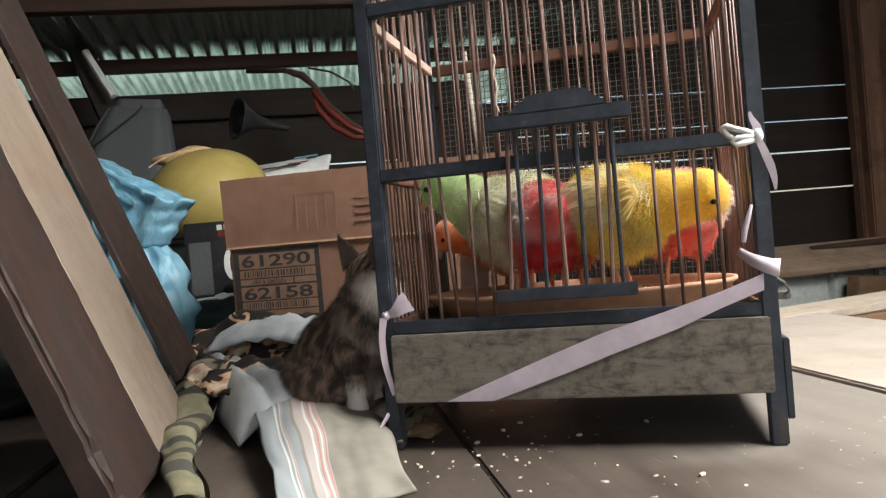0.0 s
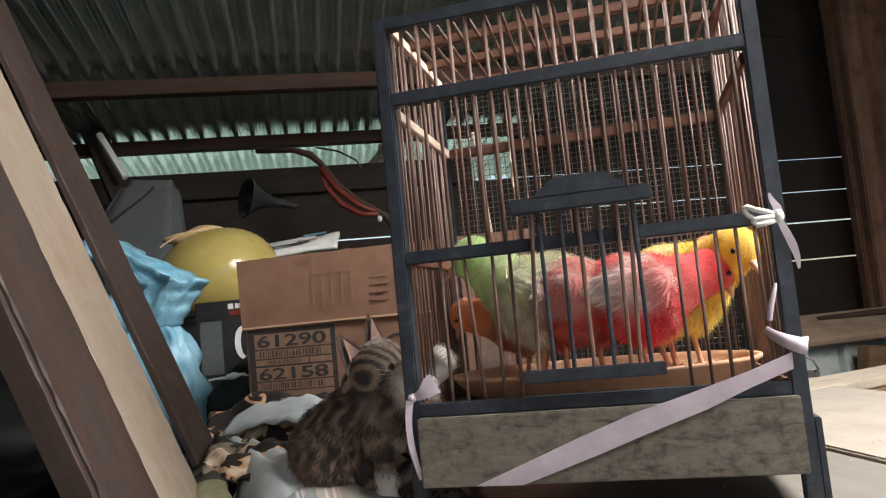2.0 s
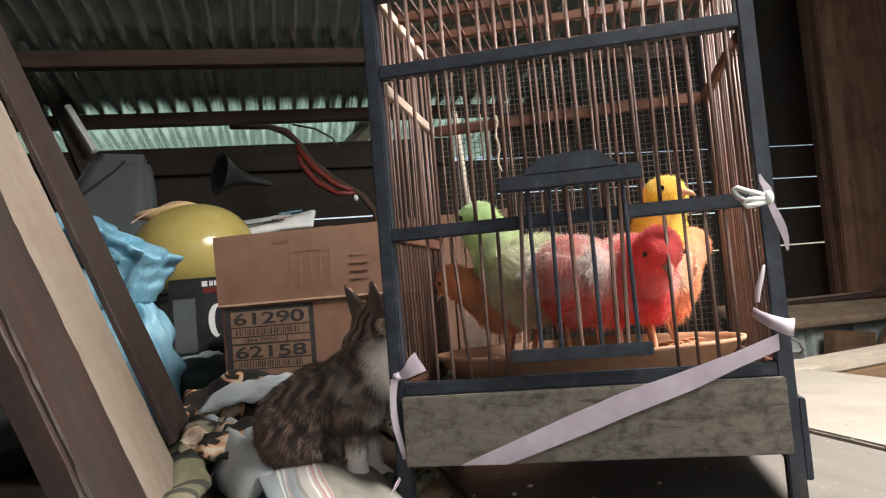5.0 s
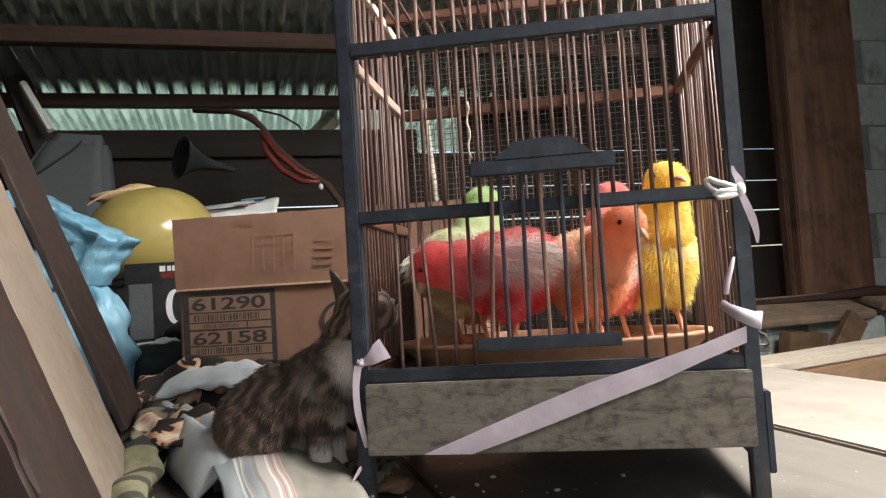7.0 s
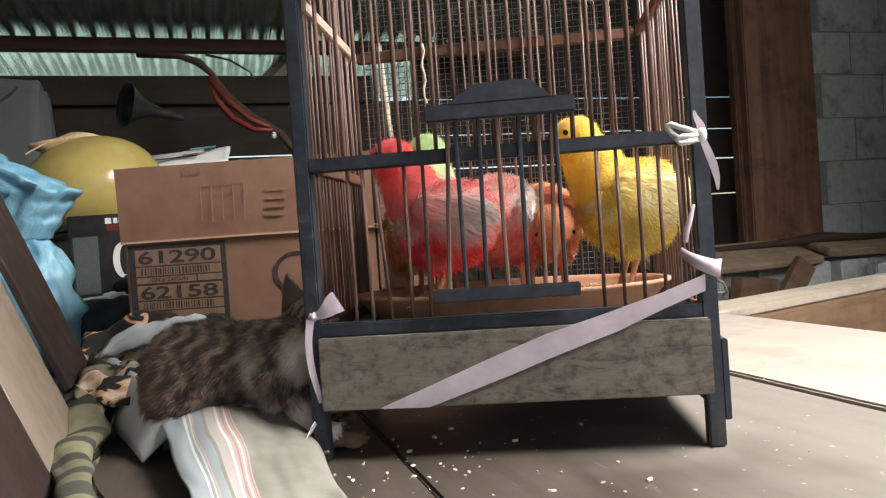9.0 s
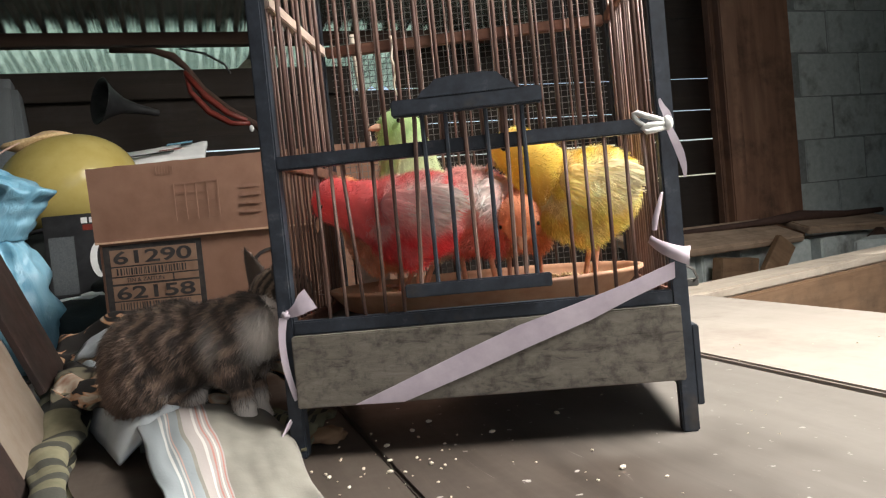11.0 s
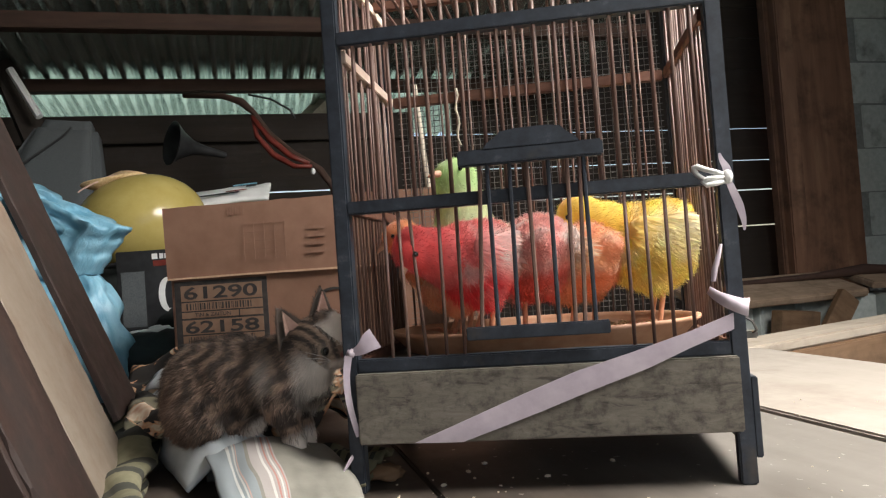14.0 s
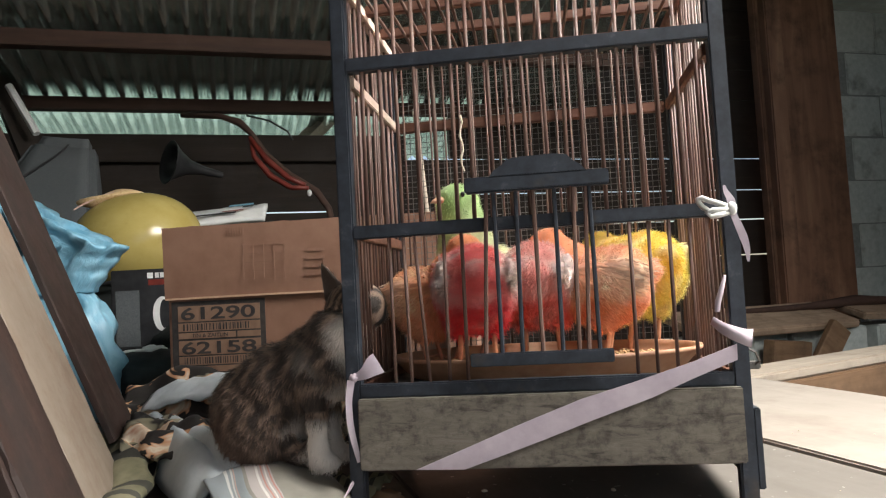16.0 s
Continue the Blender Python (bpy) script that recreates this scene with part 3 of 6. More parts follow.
# unseen roof boards added round a square gap left for the top lamp
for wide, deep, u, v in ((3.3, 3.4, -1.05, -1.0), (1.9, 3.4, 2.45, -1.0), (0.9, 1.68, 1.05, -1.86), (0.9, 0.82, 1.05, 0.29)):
    setting("ceiling", wide, deep, 0.03, u, v, ROOF_AT(0.6) + 0.22, M_PLANK_WALL, "unseen dark roof boards beside the gap for the added lamp", "roof")
setting("ceiling", 3.0, 2.2, 0.03, 2.78, 1.7, 1.66, M_PLANK_WALL, "unseen dark roof boards above", "roof")
for v, lo, hi in ((EYE_V + 2.30, 0.335, 0.356), (EYE_V + 2.76, 0.255, 0.271)):
    z0, z1 = EYE_Z + lo * (v - EYE_V), EYE_Z + hi * (v - EYE_V)
    tagged(part("purlin", box(4.0, 0.05, z1 - z0, bev=0.003), M_PURLIN, m=ROOM @ Matrix.Translation((-0.65, v + 0.02, (z0 + z1) / 2))), "brown sawn purlin under the zinc roof", "beam", kind="structure")
# leaning strut by the eave
a, b = room(0.10, 2.36, 0.76), room(0.37, 2.36, 1.02)
tagged(part("strut", rod(a, b, 0.036, 4), M_PALE_BEAM), "short sloping timber strut under the eave", "beam", kind="structure")


# ---- the cage ----
CAGE_W, CAGE_D = 0.33, 0.232


def build_cage():
    cage = thing("bird_cage", "wooden bird cage with slate-painted frame and brown bamboo bars", "cage")
    post = mesh_of("post", box(0.014, 0.014, 0.50, (0, 0, 0.25), bev=0.0015), M_POST)
    for x in (-0.006, 0.332):
        for y in (0.007, CAGE_D - 0.007):
            p = new("post", post)
            p.parent, p.matrix_basis = cage, Matrix.Translation((x, y, 0))
    w = CAGE_W - 0.004
    for z, h in ((0.4165, 0.013), (0.260, 0.012), (0.1155, 0.012), (0.4935, 0.013)):
        part("front_rail", box(w, 0.012, h, (0.163, 0.006, z), bev=0.0012), M_POST, cage, "slate-painted front rail")
    # drawer
    part("drawer_front", box(0.331, 0.012, 0.063, (0.1645, -0.001, 0.0775), bev=0.0012, bm=None), M_DRAWER, cage, "weathered grey-brown drawer board")
    for x in (0.004, 0.322):
        part("side_board", box(0.010, CAGE_D - 0.032, 0.063, (x, CAGE_D / 2 + 0.002, 0.0775), bev=0.001), M_DRAWER, cage)
    part("back_board", box(w, 0.010, 0.063, (0.163, CAGE_D - 0.008, 0.0775), bev=0.001), M_DRAWER, cage)
    part("floor_board", box(w - 0.02, CAGE_D - 0.03, 0.006, (0.163, CAGE_D / 2, 0.108)), M_DRAWER, cage)
    # side rails; light from the right is painted as paler wood on the left
    for x, mat in ((0.000, M_PALE_RAIL), (0.327, M_CAGE_RAIL)):
        for z in (0.404, 0.492, 0.260, 0.116) if x < 0.1 else (0.404, 0.492, 0.116):
            part("side_rail", box(0.009, CAGE_D - 0.028, 0.011, (x, CAGE_D / 2, z), bev=0.001), mat if z > 0.3 else M_CAGE_RAIL, cage)
    for z in (0.404, 0.492, 0.116):
        part("back_rail", box(w - 0.008, 0.009, 0.012, (0.163, CAGE_D - 0.008, z), bev=0.001), M_CAGE_RAIL, cage)
    for y in (0.08, 0.15):
        part("roof_rail", box(w - 0.008, 0.009, 0.010, (0.163, y, 0.497), bev=0.001), M_CAGE_RAIL, cage)

    thin_bar = mesh_of("bar", rod((0, 0, 0), (0, 0, 0.376), 0.0014, 6), M_BAR, True)

    def bar(mesh, x, y, z, lean=0.35):
        o = new("bar", mesh)
        o.parent = cage
        o.matrix_basis = Matrix.Translation((x, y, z)) @ Euler((radians(random.uniform(-lean, lean)), radians(random.uniform(-lean, lean)), random.uniform(0, 6))).to_matrix().to_4x4()

    n = 19
    low_bar = mesh_of("bar", rod((0, 0, 0), (0, 0, 0.146), 0.0017, 6), M_BAR, True)
    high_bar = mesh_of("bar", rod((0, 0, 0), (0, 0, 0.236), 0.0020, 6), M_BAR, True)
    for i in range(n):
        x = 0.0135 + i * 0.3 / (n - 1) + random.uniform(-0.0012, 0.0012)
        bar(high_bar, x, 0.0055, 0.257)
        # the doorway has no fixed bars of its own
        if i and not 6 <= i <= 13 and i != 3:
            bar(low_bar, x + 0.0015, 0.0055, 0.116, 0.8)
    slanting = new("bar", low_bar)
    slanting.parent, slanting.matrix_basis = cage, Matrix.Translation((0.0645, 0.0055, 0.118)) @ Matrix.Rotation(radians(-3.6), 4, "Y")
    for x in (0.000, 0.327):
        for i in range(17):
            bar(thin_bar, x, 0.018 + i * (CAGE_D - 0.036) / 16, 0.116)
    fine_bar = mesh_of("bar", rod((0, 0, 0), (0, 0, 0.376), 0.0013, 6), M_BAR, True)
    for i in range(19):
        bar(fine_bar, 0.0135 + i * 0.3 / 18, CAGE_D - 0.014, 0.116)
    roof_bar = mesh_of("roof_bar", rod((0, 0, 0), (0, CAGE_D - 0.02, 0), 0.0018, 6), M_BAR, True)
    for i in range(19):
        o = new("roof_bar", roof_bar)
        o.parent, o.matrix_basis = cage, Matrix.Translation((0.0135 + i * 0.3 / 18, 0.01, 0.493)) @ Matrix.Rotation(radians(random.uniform(-1.5, 1.5)), 4, "Z")
    # wire mesh behind
    bm = bmesh.new()
    for i in range(46):
        x = 0.010 + i * 0.00685 + random.uniform(-0.0004, 0.0004)
        rod((x, CAGE_D + 0.0015, 0.118), (x, CAGE_D + 0.0015, 0.492), 0.00055, 3, bm)
    for i in range(55):
        z = 0.12 + i * 0.00685
        rod((0.006, CAGE_D + 0.0025, z + random.uniform(-0.0005, 0.0005)), (0.322, CAGE_D + 0.0025, z + random.uniform(-0.0005, 0.0005)), 0.00055, 3, bm)
    part("wire_mesh", bm, M_WIRE, cage, "square wire mesh on the back")
    # sliding door
    door = part("door", box(0.124, 0.007, 0.0115, (0.165, -0.0055, 0.1400), bev=0.001), M_POST, cage, "slate-painted sliding door")
    bm = box(0.126, 0.010, 0.014, (0.169, -0.006, 0.294), bev=0.0015)
    part("door_top", bm, M_POST, door)
    # crest with rounded shoulders
    prof = [(-0.042, 0.3008), (-0.038, 0.306), (-0.031, 0.310), (-0.026, 0.315), (-0.012, 0.3165), (0.014, 0.317), (0.026, 0.3155), (0.031, 0.310), (0.037, 0.306), (0.042, 0.3008)]
    bm = bmesh.new()
    front = [bm.verts.new((0.171 + x, -0.011, z)) for x, z in prof]
    back = [bm.verts.new((0.171 + x, -0.001, z)) for x, z in prof]
    bm.faces.new(front)
    bm.faces.new(back[::-1])
    for i in range(len(prof)):
        j = (i + 1) % len(prof)
        bm.faces.new((front[j], front[i], back[i], back[j]))
    bmesh.ops.recalc_face_normals(bm, faces=list(bm.faces))
    part("door_crest", bm, M_POST, door)
    for x, top in ((0.1165, 0.1250), (0.1315, 0.1310), (0.1490, 0.1510), (0.1670, 0.1660), (0.1840, 0.1846), (0.1980, 0.2010), (0.2060, 0.2120), (0.2155, 0.2148)):
        part("door_bar", rod((x, -0.005, 0.134), (top, -0.005, 0.292), 0.0019, 6), M_POST if x in (0.1315, 0.1490, 0.1840, 0.2155) else M_BAR, door)
    part("paper_sheet", box(0.034, 0.002, 0.090, (0.040, CAGE_D - 0.024, 0.160), bev=0.0005, turn=Matrix.Rotation(radians(5), 4, "Y")), M_PALE_RAIL, cage, "cream paper scrap at the back")
    part("side_strip", box(0.006, CAGE_D - 0.004, 0.068, (0.3425, CAGE_D / 2 + 0.002, 0.0555), bev=0.001), M_POST, cage, "dark board along the cage side")
    part("brace", rod((0.296, CAGE_D - 0.012, 0.044), (0.334, CAGE_D - 0.012, 0.008), 0.007, 4), M_PALE_RAIL, cage, "pale slanting brace at the back foot")
    part("hinge", box(0.012, 0.014, 0.006, (0.346, 0.024, 0.1235), bev=0.001), M_WIRE, cage, "small metal hinge")
    part("hinge_wire", tube([(0.340, 0.012, 0.140), (0.346, 0.008, 0.136), (0.350, 0.012, 0.128), (0.347, 0.020, 0.124)], 0.0012, 5), M_WIRE, cage)
    # straw string hanging inside at the back
    pts = [(0.083 + 0.002 * math.sin(i * 1.7), CAGE_D - 0.02, 0.412 - 0.0085 * i) for i in range(9)]
    part("straw_tie", tube(pts, [0.0011 + 0.0007 * (i % 3 == 0) for i in range(9)], 5), M_GRAIN, cage, "dry straw tie")
    return cage


build_cage()


def build_dish():
    """Shallow oval terracotta-coloured basin with feed."""
    dish = thing("feed_dish", "wide brown plastic feed basin on the cage floor", "basin", m=Matrix.Translation((0.166, 0.112, 0.112)))
    prof = [(0.0, 0.0), (0.80, 0.0), (0.88, 0.004), (0.985, 0.021), (1.0, 0.022), (1.0, 0.0255), (0.972, 0.0255), (0.965, 0.021), (0.86, 0.007), (0.0, 0.005)]
    bm = lathe([(r * 0.157 if r else 0.0005, z) for r, z in prof], 56, squash=(1.0, 0.62))
    part("bowl", bm, M_DISH, dish, smooth=True)
    bm = lathe([(0.0005, 0.0145), (0.05, 0.0145), (0.09, 0.014), (0.132, 0.0125)], 40, squash=(1, 0.61))
    for v in bm.verts:
        v.co.z += 0.003 * noise.noise(v.co * 60)
    bed = part("feed", bm, M_FEED, dish, "ground grain feed", True)
    bm = bmesh.new()
    for i in range(800):
        a, r = random.uniform(0, 6.283), math.sqrt(random.random()) * 0.132
        bmesh.ops.create_icosphere(bm, subdivisions=1, radius=random.uniform(0.0013, 0.0026), matrix=Matrix.Translation((r * math.cos(a), r * 0.6 * math.sin(a), 0.0155)) @ Euler((random.random() * 3, random.random() * 3, 0)).to_matrix().to_4x4() @ Matrix.Diagonal((1.3, 0.9, 0.7, 1)))
    tagged(part("feed_grain", bm, M_FEED, dish), kind="stuff")
    return dish


build_dish()


def build_ribbons():
    # long strip across the drawer and round the right post
    rib = thing("ribbon", "mauve cloth ribbon tied across the cage front", "ribbon")
    up = [(0.050, 0.0468), (0.086, 0.0610), (0.146, 0.0848), (0.196, 0.1035), (0.244, 0.1172), (0.292, 0.1322), (0.3275, 0.1452)]
    low = [(0.093, 0.0462), (0.122, 0.0560), (0.164, 0.0704), (0.205, 0.0855), (0.256, 0.1030), (0.292, 0.1185), (0.327, 0.1318)]
    bm = bmesh.new()
    rings = []
    for k, ((xa, za), (xb, zb)) in enumerate(zip(up, low)):
        y = -0.0084 - 0.0004 * (k % 2)
        rings.append([bm.verts.new(q) for q in ((xa, y, za), ((xa + xb) / 2, y - 0.0002, (za + zb) / 2), (xb, y, zb), (xb, y + 0.0007, zb), (xa, y + 0.0007, za))])
    for a, b in zip(rings, rings[1:]):
        for k in range(5):
            bm.faces.new((a[k], b[k], b[(k + 1) % 5], a[(k + 1) % 5]))
    bm.faces.new(rings[0])
    bm.faces.new(rings[-1][::-1])
    bmesh.ops.recalc_face_normals(bm, faces=list(bm.faces))
    part("strip", bm, M_RIBBON, rib)
    pts = [(0.311, 0.002, 0.165), (0.316, -0.004, 0.160), (0.323, -0.0085, 0.1555), (0.333, -0.0095, 0.151), (0.3405, -0.006, 0.149)]
    part("strip", ribbon(pts, [0.007, 0.009, 0.011, 0.013, 0.016]), M_RIBBON, rib, smooth=True)
    pts = [(0.3235, -0.002, 0.203), (0.320, -0.004, 0.193), (0.3165, -0.003, 0.182), (0.315, -0.001, 0.172)]
    part("strip", ribbon(pts, [0.002, 0.004, 0.005, 0.004], across=(1, 0, 0.4)), M_RIBBON, rib, smooth=True)
    # white cord bow on the mid rail
    bow = thing("cord_bow", "white cord bow knotted round the cage post", "cord", m=Matrix.Translation((0.331, -0.010, 0.2585)) @ Matrix.Scale(0.78, 4) @ Matrix.Translation((-0.3305, 0.012, -0.266)))
    part("loop", tube([(0.327, -0.010, 0.263), (0.318, -0.014, 0.262), (0.308, -0.013, 0.264), (0.301, -0.010, 0.270), (0.298, -0.008, 0.275), (0.2975, -0.008, 0.279), (0.301, -0.009, 0.280), (0.308, -0.012, 0.276), (0.318, -0.014, 0.272), (0.328, -0.012, 0.268)], 0.0030, 8), M_CORD, bow, smooth=True)
    part("loop", tube([(0.328, -0.012, 0.262), (0.318, -0.016, 0.2595), (0.308, -0.016, 0.2585), (0.304, -0.015, 0.262), (0.310, -0.016, 0.2655), (0.328, -0.013, 0.266)], 0.0028, 8), M_CORD, bow, smooth=True)
    part("knot", ball((0.006, 0.005, 0.008), (0.3305, -0.012, 0.266)), M_CORD, bow, smooth=True)
    part("tail", ribbon([(0.331, -0.013, 0.268), (0.330, -0.013, 0.276), (0.326, -0.012, 0.285), (0.3245, -0.012, 0.292)], [0.010, 0.008, 0.005, 0.002], across=(1, 0, 0)), M_RIBBON, bow, "mauve ribbon tail")
    part("tail", ribbon([(0.331, -0.013, 0.262), (0.336, -0.013, 0.248), (0.341, -0.011, 0.234), (0.344, -0.010, 0.220), (0.3445, -0.009, 0.208)], [0.006, 0.008, 0.0085, 0.006, 0.002], across=(1, 0, 0.3)), M_RIBBON, bow, "mauve ribbon tail")
    # bow low on the left post
    low = thing("ribbon_knot", "mauve ribbon knotted low on the cage post", "ribbon", m=Matrix.Translation((0.001, 0, 0.0075)))
    part("wing", ribbon([(-0.004, -0.004, 0.121), (0.006, -0.007, 0.125), (0.014, -0.007, 0.131), (0.019, -0.006, 0.134)], [0.005, 0.011, 0.018, 0.020], across=(-0.5, 0, 1)), M_RIBBON, low)
    part("knot", box(0.0075, 0.006, 0.009, (-0.005, -0.005, 0.121), bev=0.0022, turn=Matrix.Rotation(0.5, 4, "Y")), M_RIBBON, low, smooth=True)
    part("tail", ribbon([(-0.007, -0.006, 0.119), (-0.010, -0.006, 0.100), (-0.0095, -0.005, 0.078), (-0.006, -0.004, 0.058), (-0.003, -0.003, 0.046)], [0.007, 0.006, 0.006, 0.005, 0.005], across=(1, 0.3, 0)), M_RIBBON, low)
    part("tail", ribbon([(-0.008, -0.010, 0.030), (-0.016, -0.018, 0.018), (-0.030, -0.026, 0.010), (-0.042, -0.03, 0.005)], [0.010, 0.013, 0.016, 0.010], across=(0.3, 1, 0.4)), M_RIBBON, low)


build_ribbons()


# ---- leaning frame of timber on the left ----
def build_leaning_panel():
    # local axes: x along the room's v, z up the lean, y out of the face (towards +u)
    lean = math.atan(0.38)
    base = room(-0.239 + 0.38 * 0.058, 0, 0)
    m = Matrix.Translation(base) @ ROOM @ Matrix.Rotation(-lean, 4, "Y") @ Matrix.Rotation(radians(90), 4, "Z")
    panel = thing("timber_panel", "leaning old timber panel with red-brown battens and cream board", "panel", m=m)
    # after the quarter turn local x runs along v and local -y faces +u
    def worn(w, t, x, y, z, chip, seed, n=90, high=1.15):
        """A board whose long edges are chipped."""
        bm = bmesh.new()
        rings = []
        for k in range(n + 1):
            h = z - high / 2 + high * k / n
            d = [chip * (abs(noise.noise(Vector((h * 26, q * 7.0, seed)))) + 0.5 * abs(noise.noise(Vector((h * 90, q * 3.0, seed))))) for q in range(4)]
            rings.append([bm.verts.new(p) for p in ((x - w / 2 + d[0] * 0.4, y - t / 2 + d[0], h), (x - w / 2 + d[0] + 0.001, y - t / 2, h), (x + w / 2 - d[1] - 0.001, y - t / 2, h), (x + w / 2 - d[1] * 0.4, y - t / 2 + d[1], h), (x + w / 2, y + t / 2, h), (x - w / 2, y + t / 2, h))])
        for a, b in zip(rings, rings[1:]):
            for k in range(6):
                bm.faces.new((a[k], b[k], b[(k + 1) % 6], a[(k + 1) % 6]))
        bm.faces.new(rings[0])
        bm.faces.new(rings[-1][::-1])
        bmesh.ops.recalc_face_normals(bm, faces=list(bm.faces))
        return bm

    part("batten", worn(0.150, 0.007, 0.302, 0.0035, 0.635, 0.003, 1.0), M_FRAME_DARK, panel, "red-brown painted batten")
    part("board", worn(0.160, 0.016, 0.114, 0.0105, 0.595, 0.006, 5.0), M_FRAME_PALE, panel, "pale cream board")
    part("batten", worn(0.130, 0.026, -0.036, 0.013, 0.585, 0.007, 9.0), M_FRAME_DARK, panel, "red-brown painted batten")
    part("edge_strip", worn(0.010, 0.020, -0.108, 0.012, 0.585, 0.004, 13.0), M_FRAME_DARK, panel, "dark chipped edge")
    part("cleat", box(0.30, 0.02, 0.05, (0.20, 0.036, 0.62), bev=0.002), M_FRAME_DARK, panel)
    return panel


build_leaning_panel()


# ---- cardboard box ----
def text_mesh(body, size, depth=0.0004, bold=0.0):
    cu = bpy.data.curves.new("writing", "FONT")
    cu.body, cu.size, cu.extrude, cu.align_x, cu.align_y, cu.offset = body, size, depth, "LEFT", "BOTTOM", bold
    tmp = new("tmp", cu)
    me = bpy.data.meshes.new_from_object(tmp.evaluated_get(bpy.context.evaluated_depsgraph_get()))
    bpy.data.objects.remove(tmp)
    return me


def writing(body, x, z, width, height, material, parent, y, bold=0.0):
    me = text_mesh(body, 1.0, 0.002, bold)
    me.materials.clear()
    me.materials.append(material)
    xs = [v.co.x for v in me.vertices]
    ys = [v.co.y for v in me.vertices]
    sx, sz = width / (max(xs) - min(xs)), height / (max(ys) - min(ys))
    for v in me.vertices:
        v.co = (x + (v.co.x - min(xs)) * sx, y + v.co.z * 0.1, z + (v.co.y - min(ys)) * sz)
    o = new("writing", me)
    o.parent = parent
    return o


def build_carton():
    # local origin: front left lower corner, x along the front
    carton = thing("cardboard_box", "brown cardboard carton with black printed label", "box", m=Matrix.Translation((-0.403, 0.405, 0.0)) @ Matrix.Rotation(radians(4), 4, "Z"))
    w, d, h = 0.47, 0.30, 0.322
    part("lower_wall", box(w, 0.004, 0.212, (w / 2, 0.002, 0.106), bev=0.001), M_CARD, carton)
    # upper flap leans forward a little and is worn at the edge
    bm = bmesh.new()
    n = 40
    rows = []
    for j, z in enumerate((0.211, 0.25, 0.29, h)):
        row = []
        for i in range(n + 1):
            wear = (0.0016 * noise.noise(Vector((i * 0.6, 0, 7.0))) if j == 3 else 0)
            row.append(bm.verts.new((-0.004 + (w + 0.006) * i / n, -0.003 - 0.005 * (j / 3) + 0.0015 * noise.noise(Vector((i * 0.12, j, 2.0))), z + wear)))
        rows.append(row)
    for a, b in zip(rows, rows[1:]):
        for i in range(n):
            bm.faces.new((a[i], a[i + 1], b[i + 1], b[i]))
    bm.normal_update()
    bmesh.ops.solidify(bm, geom=list(bm.faces), thickness=0.004)
    part("flap", bm, M_CARD, carton, "worn upright carton flap")
    part("flap_edge", ribbon([(-0.003, -0.003, 0.212), (0.15, -0.0045, 0.2125), (0.3, -0.0035, 0.212), (w, -0.004, 0.212)], 0.003, 0.003), M_CARD_EDGE, carton)
    for x in (0.002, w - 0.002):
        part("side_wall", box(0.004, d - 0.01, 0.30, (x, d / 2 + 0.002, 0.15)), M_CARD, carton)
    part("back_wall", box(w, 0.004, 0.30, (w / 2, d - 0.001, 0.15)), M_CARD, carton)
    part("bottom", box(w - 0.01, d - 0.01, 0.004, (w / 2, d / 2, 0.002)), M_CARD, carton)
    part("lid", box(w - 0.012, d - 0.012, 0.004, (w / 2, d / 2 + 0.003, 0.296)), M_CARD, carton)
    # printed label
    lab = part("label", box(0.146, 0.0012, 0.172, (0.078, -0.0008, 0.1215)), M_INK, carton, "black bordered label")
    for z0, z1 in ((0.1765, 0.2005), (0.1615, 0.1745), (0.1505, 0.1595), (0.1255, 0.1475), (0.1105, 0.1235), (0.0995, 0.1085), (0.045, 0.094)):
        part("panel", box(0.128, 0.0008, z1 - z0, (0.079, -0.0016, (z0 + z1) / 2)), M_LABEL, lab)
    writing("61290", 0.020, 0.179, 0.116, 0.0195, M_INK, lab, -0.0024, 0.02)
    writing("62158", 0.020, 0.127, 0.116, 0.0190, M_INK, lab, -0.0024, 0.02)
    writing("TIN & ZAITUN", 0.036, 0.1525, 0.056, 0.0055, M_INK, lab, -0.0024)
    for z in (0.168, 0.117):
        x = 0.024
        while x < 0.128:
            wd = random.choice((0.0010, 0.0016, 0.0024))
            part("bar_mark", box(wd, 0.0004, 0.010, (x, -0.0021, z)), M_INK, lab)
            x += wd + random.choice((0.0012, 0.002, 0.003))
    part("rule", box(0.002, 0.0004, 0.009, (0.106, -0.0022, 0.155)), M_INK, lab)
    # round printed mark and faint grid print
    arc = [(0.256 + 0.033 * math.cos(a), -0.0012, 0.153 + 0.029 * math.sin(a)) for a in [radians(60 + 250 * i / 24) for i in range(25)]]
    part("mark", ribbon(arc, [0.002 + 0.004 * math.sin(math.pi * i / 24) for i in range(25)], 0.0008, across=[(math.cos(radians(60 + 250 * i / 24)), 0, math.sin(radians(60 + 250 * i / 24))) for i in range(25)]), M_INK, carton)
    part("mark", box(0.018, 0.0008, 0.003, (0.280, -0.0012, 0.148)), M_INK, carton)
    for i in range(5):
        part("faint_line", box(0.0007, 0.0005, 0.055, (0.122 + 0.016 * i, -0.0073 + 0.0001 * i, 0.262)), M_INK_FAINT, carton)
        part("faint_line", box(0.066, 0.0005, 0.0007, (0.154, -0.0071, 0.236 + 0.013 * i)), M_INK_FAINT, carton)
    for i in range(4):
        part("faint_bar", box(0.030, 0.0005, 0.005, (0.232, -0.0062, 0.240 + 0.012 * i)), M_INK_FAINT, carton)
    for i in range(7):
        part("faint_bar", box(0.0018, 0.0005, 0.012, (0.098 + 0.0042 * i, -0.0078, 0.310)), M_INK_FAINT, carton)
    return carton


build_carton()


